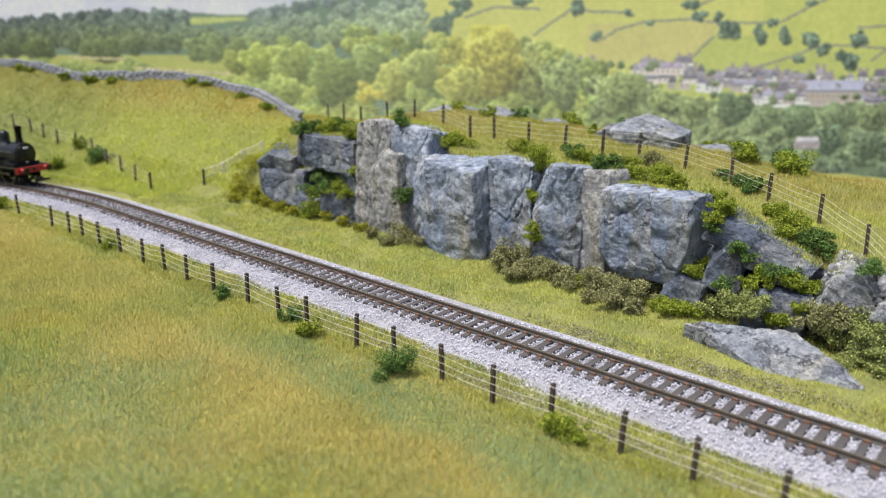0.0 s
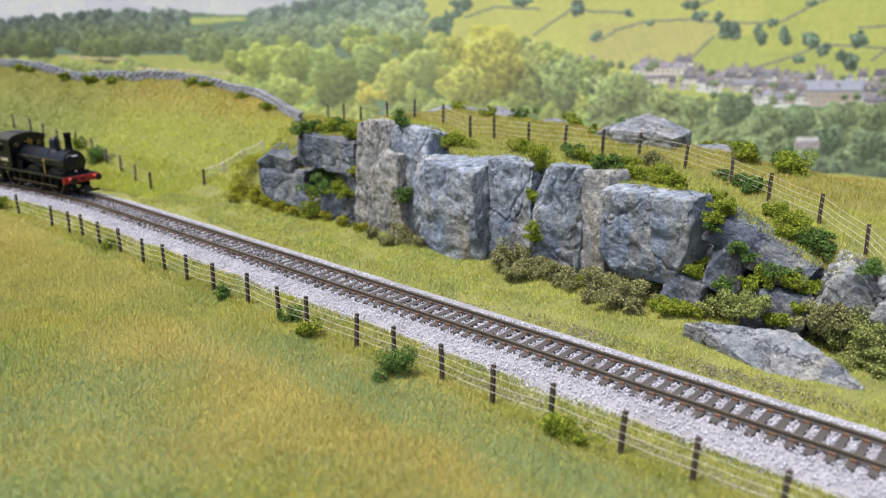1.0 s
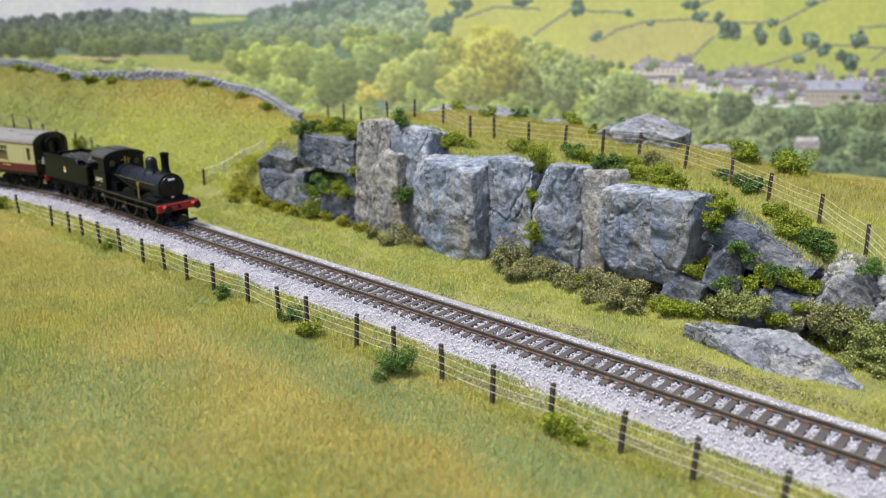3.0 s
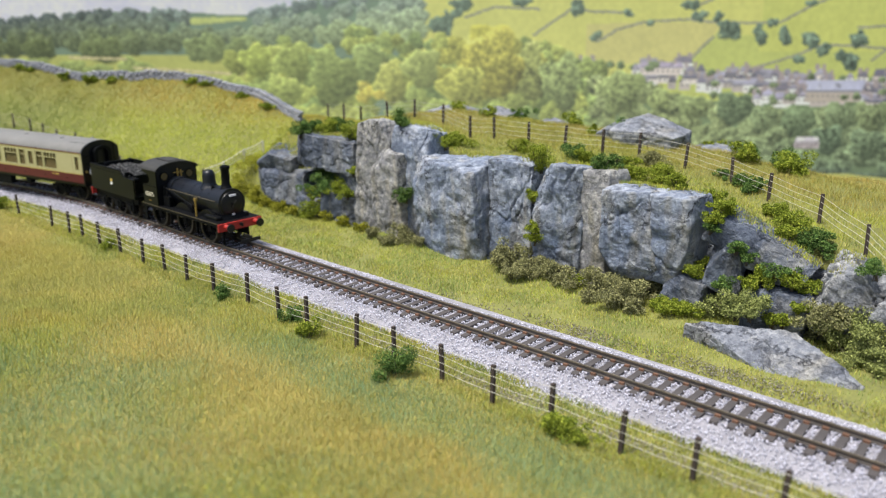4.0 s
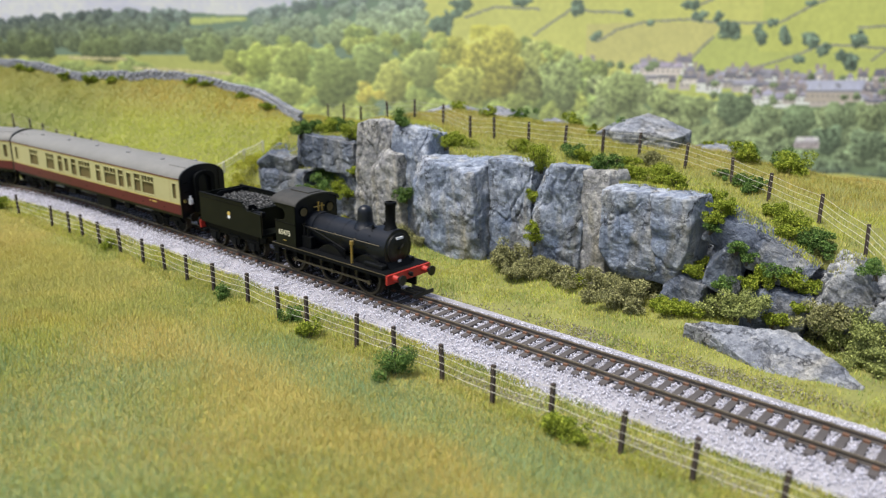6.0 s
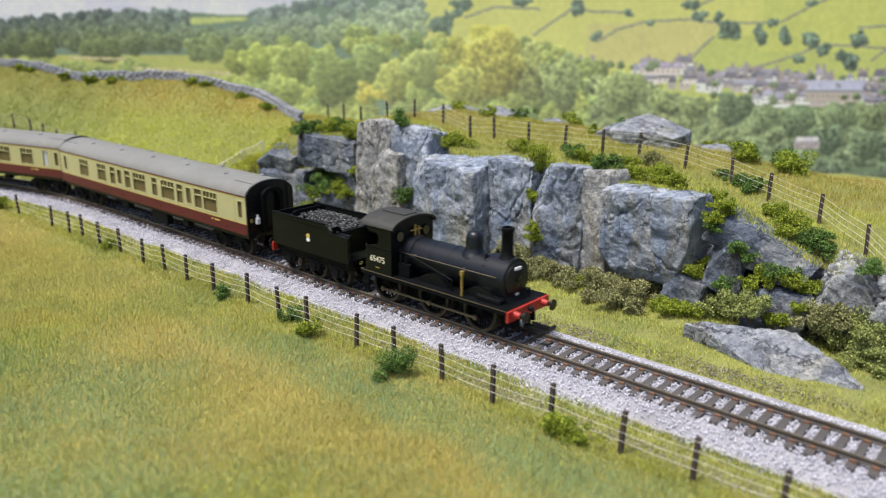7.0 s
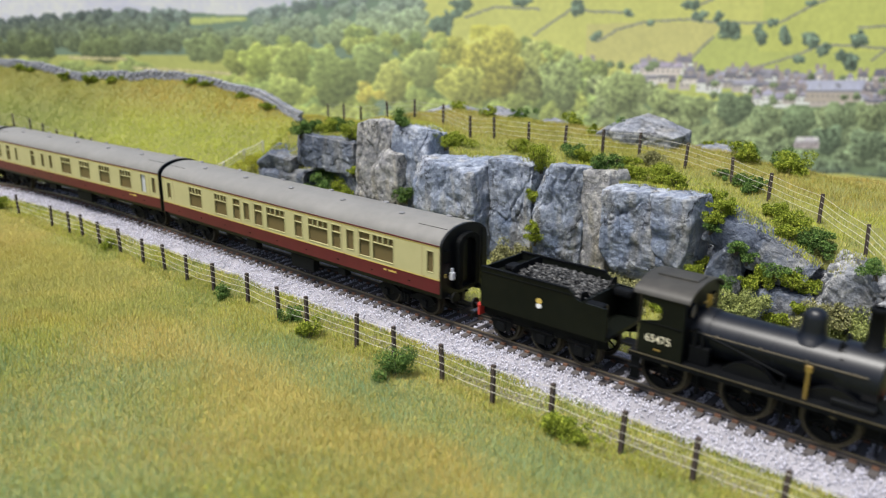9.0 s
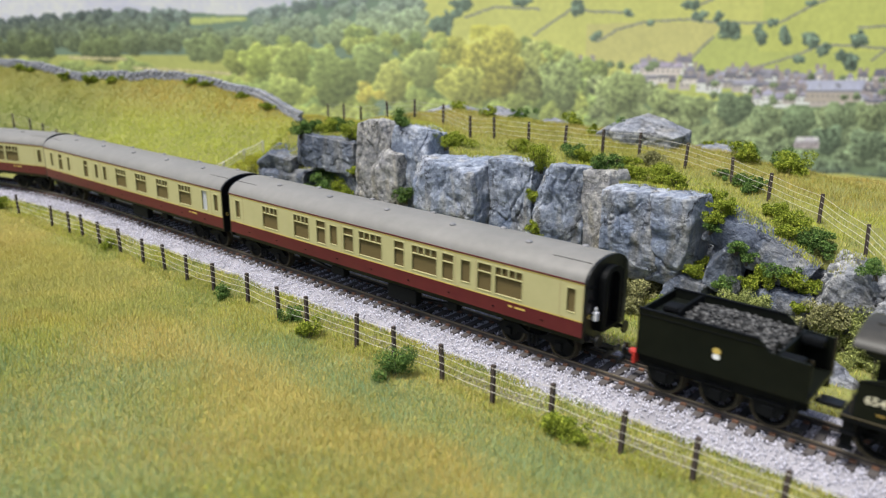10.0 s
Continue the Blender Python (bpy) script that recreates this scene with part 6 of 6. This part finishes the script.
def build_coach(plan, label):
    c = empty("railway_coach", label, "railway coach")
    x_of = lambda mm: LEN / 2 - mm / 1000
    wins = [(x_of(b), x_of(a), k) for a, b, k in plan]
    for side in (-1, 1):
        y0, y1 = (-HALF, -HALF + 0.0008) if side < 0 else (HALF - 0.0008, HALF)
        bm = bmesh.new()
        box(bm, -LEN / 2, LEN / 2, y0, y1, ZB, ZW)
        part("lower_side", bm, M_CRIMSON, c, "crimson lower coach side")
        bm = bmesh.new()
        zl, zh = 0.0272, 0.0405
        box(bm, -LEN / 2, LEN / 2, y0, y1, ZW, zl)
        box(bm, -LEN / 2, LEN / 2, y0, y1, zh, ZT)
        edges = sorted([(a, b) for a, b, k in wins])
        doors = {(a, b) for a, b, k in wins if k == "door"}
        x = -LEN / 2
        for a, b in edges + [(LEN / 2, LEN / 2)]:
            if a > x:
                box(bm, x, a, y0, y1, zl, zh)
            if (a, b) in doors:
                box(bm, a, b, y0, y1, zl, 0.0286)
                box(bm, a, b, y0, y1, 0.0396, zh)
            x = b
        part("upper_side", bm, M_CREAM, c, "cream upper coach side with window openings")
        out = -HALF if side < 0 else HALF
        o2 = 1 if side > 0 else -1
        for z, th, mat, nm in ((ZW, 0.00022, M_GOLD, "waist_line"), (ZT - 0.0007, 0.00018, M_GOLD, "top_line")):
            bm = bmesh.new()
            box(bm, -LEN / 2, LEN / 2, min(out, out + o2 * 0.00008), max(out, out + o2 * 0.00008), z - th, z + th)
            part(nm, bm, mat, c, "thin gold lining")
        bm = bmesh.new()
        box(bm, -LEN / 2, LEN / 2, min(out - o2 * 0.0004, out + o2 * 0.0003), max(out - o2 * 0.0004, out + o2 * 0.0003), ZT - 0.0001, ZT + 0.0005)
        part("gutter", bm, M_CRIMSON, c, "dark rain gutter")
        bm = bmesh.new()
        for m0, m1 in ((29.0, 34.5), (36.0, 38.0)):
            box(bm, x_of(m1), x_of(m0), min(out, out + o2 * 0.00008), max(out, out + o2 * 0.00008), ZW - 0.0026, ZW - 0.0017)
        part("coach_marking", bm, M_GOLD, c, "plain gold bar of small lettering")
        for a, b, kind in wins:
            bm = bmesh.new()
            zl, zh = (0.0286, 0.0396) if kind == "door" else (0.0272, 0.0405)
            e = 0.0004 if kind != "door" else 0.0003
            f0, f1 = min(out - o2 * 0.0006, out + o2 * 0.00022), max(out - o2 * 0.0006, out + o2 * 0.00022)
            box(bm, a, a + e, f0, f1, zl, zh)
            box(bm, b - e, b, f0, f1, zl, zh)
            box(bm, a + e, b - e, f0, f1, zl, zl + e)
            box(bm, a + e, b - e, f0, f1, zh - e, zh)
            if kind in ("vent", "drop"):
                zc = zl + (zh - zl) * 0.68
                box(bm, a + e, b - e, f0, f1, zc - 0.00022, zc + 0.00022)
            if kind == "vent":
                for f in (0.25, 0.5, 0.75):
                    xm = a + (b - a) * f
                    box(bm, xm - 0.0002 - 0.0002 * (f == 0.5), xm + 0.0002 + 0.0002 * (f == 0.5), f0, f1, zc + 0.0003, zh - e)
            fr = part("window_frame", bm, M_CREAM, c, "pale window frame")
            bm = bmesh.new()
            g = out - o2 * 0.0009
            box(bm, a, b, g - 0.00012, g + 0.00012, zl, zh)
            pane = part("pane", bm, M_REFLECT if kind == "reflect" else M_GLASS, fr, "pale pane with a reflection painted into its colour" if kind == "reflect" else "window pane painted with the lit interior's brown")
            pane.visible_shadow = False
            if kind == "door":
                bm = bmesh.new()
                for xx in (a - 0.0032, b + 0.0032):
                    box(bm, xx - 0.00012, xx + 0.00012, min(out, out + o2 * 0.00006), max(out, out + o2 * 0.00006), ZW + 0.0004, ZT - 0.0012)
                tube(bm, (a - 0.0022, out + o2 * 0.0004, 0.0262), (a - 0.0010, out + o2 * 0.0004, 0.0262), 0.0002, n=6)
                part("door_joint", bm, M_SEAT, c)
        bm = bmesh.new()
        for k in range(9):
            xx = x_of(20 + k * 26.5)
            box(bm, xx - 0.0005, xx + 0.0005, min(out, out + o2 * 0.0004), max(out, out + o2 * 0.0004), 0.0212, 0.0216)
        part("side_fitting", bm, M_SOOT, c)
        # underframe
        bm = bmesh.new()
        box(bm, -LEN / 2 + 0.001, LEN / 2 - 0.001, side * 0.0145 - 0.0008, side * 0.0145 + 0.0008, 0.0155, ZB)
        part("solebar", bm, M_BLACK, c)
        for x0, x1, zlow in ((0.0095, 0.0295, 0.0082), (-0.034, -0.024, 0.0112), (0.050, 0.056, 0.0118)):
            bm = bmesh.new()
            box(bm, x0, x1, side * 0.0135 - 0.0022, side * 0.0135 + 0.0022, zlow, 0.0158, 0.0003)
            part("battery_box", bm, M_SOOT, c)
        bm = bmesh.new()
        tube(bm, (-0.066, side * 0.0105, 0.0150), (-0.028, side * 0.0105, 0.0100), 0.0006, n=6)
        tube(bm, (-0.028, side * 0.0105, 0.0100), (0.028, side * 0.0105, 0.0100), 0.0006, n=6)
        tube(bm, (0.028, side * 0.0105, 0.0100), (0.066, side * 0.0105, 0.0150), 0.0006, n=6)
        part("truss", bm, M_SOOT, c)
    bm = bmesh.new()
    box(bm, -LEN / 2 + 0.001, LEN / 2 - 0.001, -0.0166, 0.0166, ZB - 0.001, ZB + 0.0004)
    part("floor_pan", bm, M_BLACK, c)
    # roof
    bm = bmesh.new()
    up = arc(HALF + 0.0002, ZT, 0.0088, 20)
    low = arc(HALF - 0.0010, ZT - 0.0004, 0.0082, 20)
    extrude_x(bm, up + low[::-1], -LEN / 2, LEN / 2)
    roof = smoothed(part("roof", bm, M_ROOF, c, "smooth grey curved roof"), 50)
    for k in range(11):
        for y in (-0.0055, 0.0055):
            if (k + (y > 0)) % 2:
                bm = bmesh.new()
                z = ZT + 0.0088 * math.cos(math.asin(abs(y) / HALF)) - 0.0003
                xx = x_of(14 + k * 22.4)
                turned(bm, [(0.0016, z), (0.0016, z + 0.0007), (0.0010, z + 0.0011)], xx, y, 12)
                part("roof_vent", bm, M_VENT, roof, "small round roof ventilator")
    for e in (-1, 1):
        bm = bmesh.new()
        xx = e * (LEN / 2 - 0.010)
        for y in (-0.0108, -0.0116):
            tube(bm, (xx - 0.010, y, ZT + 0.0070 - abs(y + 0.0108) * 0.9), (xx + 0.009, y, ZT + 0.0070 - abs(y + 0.0108) * 0.9), 0.00012, n=6)
        part("roof_pipe", bm, M_SOOT, roof)
    # ends
    for e in (-1, 1):
        bm = bmesh.new()
        x0, x1 = sorted((e * (LEN / 2 - 0.0006), e * (LEN / 2 + 0.0012)))
        end = [(-HALF, ZB - 0.002), (HALF, ZB - 0.002)] + arc(HALF, ZT, 0.0087, 16)[::-1]
        extrude_x(bm, end, x0, x1)
        end_o = part("coach_end", bm, M_BLACK, c, "plain black coach end")
        bm = bmesh.new()
        w, xa, xb = 0.0078, e * (LEN / 2 + 0.0012), e * (LEN / 2 + 0.0042)
        xa, xb = sorted((xa, xb))
        door = [(w * math.sin(a), 0.0420 + 0.0050 * math.cos(a)) for a in np.linspace(-math.pi / 2, math.pi / 2, 13)]
        outer = [(-w, 0.0195)] + door + [(w, 0.0195)]
        inner = [(y * 0.62, 0.0205 + (z - 0.0195) * 0.88) for y, z in outer]
        n = len(outer)
        va = [[bm.verts.new((x, y, z)) for y, z in pts] for x, pts in ((xa, outer), (xb, outer), (xb, inner), (xa, inner))]
        for i in range(4):
            A, B = va[i], va[(i + 1) % 4]
            for k in range(n):
                bm.faces.new((A[k], A[(k + 1) % n], B[(k + 1) % n], B[k]))
        part("gangway", bm, M_SOOT, end_o, "black gangway bellows round a doorway")
        bm = bmesh.new()
        xs = e * (LEN / 2 + 0.0014)
        for z in (0.028, 0.034, 0.040):
            bm = bmesh.new()
            box(bm, min(xs, xs + e * 0.0008), max(xs, xs + e * 0.0008), -0.0152, -0.0118, z, z + 0.0004)
            part("end_step", bm, M_SOOT, end_o)
        bm = bmesh.new()
        tube(bm, (xs + e * 0.0005, 0.0125, 0.020), (xs + e * 0.0005, 0.0125, 0.047), 0.0003, n=6)
        part("end_handrail", bm, M_SOOT, end_o)
        if e > 0:
            bm = bmesh.new()
            box(bm, xs, xs + 0.0022, -0.0125, -0.0098, 0.0252, 0.0292, 0.0006)
            box(bm, xs + 0.0004, xs + 0.0016, -0.0118, -0.0104, 0.0290, 0.0312, 0.0004)
            part("lamp", bm, M_WHITE, end_o, "white tail lamp on the coach end")
            bm = bmesh.new()
            ring_y(bm, 0.0011, 0.0006, -0.0001, 0.0001, 16)
            o = part("code_ring", bm, M_GOLD, end_o, "small yellow ring mark")
            o.matrix_basis = pose(xs + 0.0002, -0.0148, 0.0278, 0, 0, 90)
        for y in (-0.0112, 0.0112):
            buffer(c, e * (LEN / 2 - 0.001), y, 0.0165, e, 0.0028)
        coupler(c, e * (LEN / 2 - 0.007), e)
    # inside
    bm = bmesh.new()
    box(bm, -LEN / 2 + 0.002, LEN / 2 - 0.002, 0.0030, 0.0036, 0.0195, 0.0415)
    for k in range(9):
        xx = x_of(22 + k * 26)
        box(bm, xx - 0.0004, xx + 0.0004, -0.0160, 0.0030, 0.0195, 0.0415)
        box(bm, xx + 0.0005, xx + 0.0045, -0.0150, 0.0010, 0.0195, 0.0265, 0.0005)
    part("interior", bm, M_SEAT, c, "brown compartment walls and seats")
    # bogies
    for e in (-1, 1):
        xc = e * (LEN / 2 - 0.0268)
        bm = bmesh.new()
        for side in (-1, 1):
            y = side * 0.0125
            out = [(xc - 0.0205, 0.0112), (xc - 0.0170, 0.0140), (xc - 0.008, 0.0140), (xc - 0.004, 0.0120), (xc + 0.004, 0.0120), (xc + 0.008, 0.0140), (xc + 0.0170, 0.0140), (xc + 0.0205, 0.0112), (xc + 0.0165, 0.0085), (xc + 0.0105, 0.0085), (xc + 0.008, 0.0105), (xc - 0.008, 0.0105), (xc - 0.0105, 0.0085), (xc - 0.0165, 0.0085)]
            extrude_y(bm, out, y - 0.0006, y + 0.0006)
        box(bm, xc - 0.003, xc + 0.003, -0.0120, 0.0120, 0.0105, 0.0135)
        box(bm, xc - 0.005, xc + 0.005, -0.005, 0.005, 0.013, 0.0176)
        bogie = part("bogie", bm, M_SOOT, c, "black bogie frame")
        for side in (-1, 1):
            for dx in (-0.0135, 0.0135):
                bm = bmesh.new()
                box(bm, xc + dx - 0.0017, xc + dx + 0.0017, side * 0.0132 - 0.0010, side * 0.0132 + 0.0010, 0.0078, 0.0116, 0.0005)
                part("axle_box", bm, M_SOOT, bogie)
            bm = bmesh.new()
            for dx in (-0.0022, 0.0, 0.0022):
                tube(bm, (xc + dx, side * 0.0132, 0.0072), (xc + dx, side * 0.0132, 0.0122), 0.0009, n=8)
            part("bolster_spring", bm, M_SOOT, bogie)
        for dx in (-0.0135, 0.0135):
            for side in (-1, 1):
                wheel(c, xc + dx, side, 0.0070, 0)
            axle(c, xc + dx, 0.0070)
    return c


LOCO, RODS = build_locomotive()
TENDER = build_tender()
COACHES = [build_coach(PLAN_A, "crimson and cream corridor coach behind the tender"),
           build_coach(PLAN_B, "crimson and cream brake coach in the train's middle"),
           build_coach(PLAN_A, "crimson and cream corridor coach at the train's rear")]


def beam_at(t):
    """Where the front buffer beam stands along the track."""
    return 0.6690 - 0.07236 * t - 0.000342 * t * t


# distance of each vehicle's middle behind the beam, and half its wheelbase
VEHICLES = [(LOCO, 0.0519, 0.031), (TENDER, 0.1395, 0.021), (COACHES[0], 0.1960 + LEN / 2, 0.0987), (COACHES[1], 0.1960 + LEN * 1.5 + 0.0096, 0.0987), (COACHES[2], 0.1960 + LEN * 2.5 + 0.0192, 0.0987)]


def motions():
    for ob, behind, half in VEHICLES:
        rows = []
        for k in range(41):
            t = k * 0.25
            s = beam_at(t) + behind
            a, b = at(s - half), at(s + half)
            mid = (a + b) / 2
            rows.append((t, pose(mid.x, mid.y, 0, 0, 0, math.degrees(math.atan2(a.y - b.y, a.x - b.x)))))
        walk(ob, rows)
    times = [k * 0.1 for k in range(101)]
    for ob, x, y, z, radius, start in ROLLING:
        walk(ob, [(t, pose(x, y, z, 0, start + math.degrees((beam_at(0) - beam_at(t)) / radius), 0)) for t in times])
    for ob, side in RODS:
        rows = []
        for t in times:
            a = radians(0.0 if side < 0 else 90.0) + (beam_at(0) - beam_at(t)) / 0.0100
            rows.append((t, pose(0.0034 * math.cos(a), side * 0.0114, RAIL_TOP + 0.0100 - 0.0034 * math.sin(a))))
        walk(ob, rows)


motions()
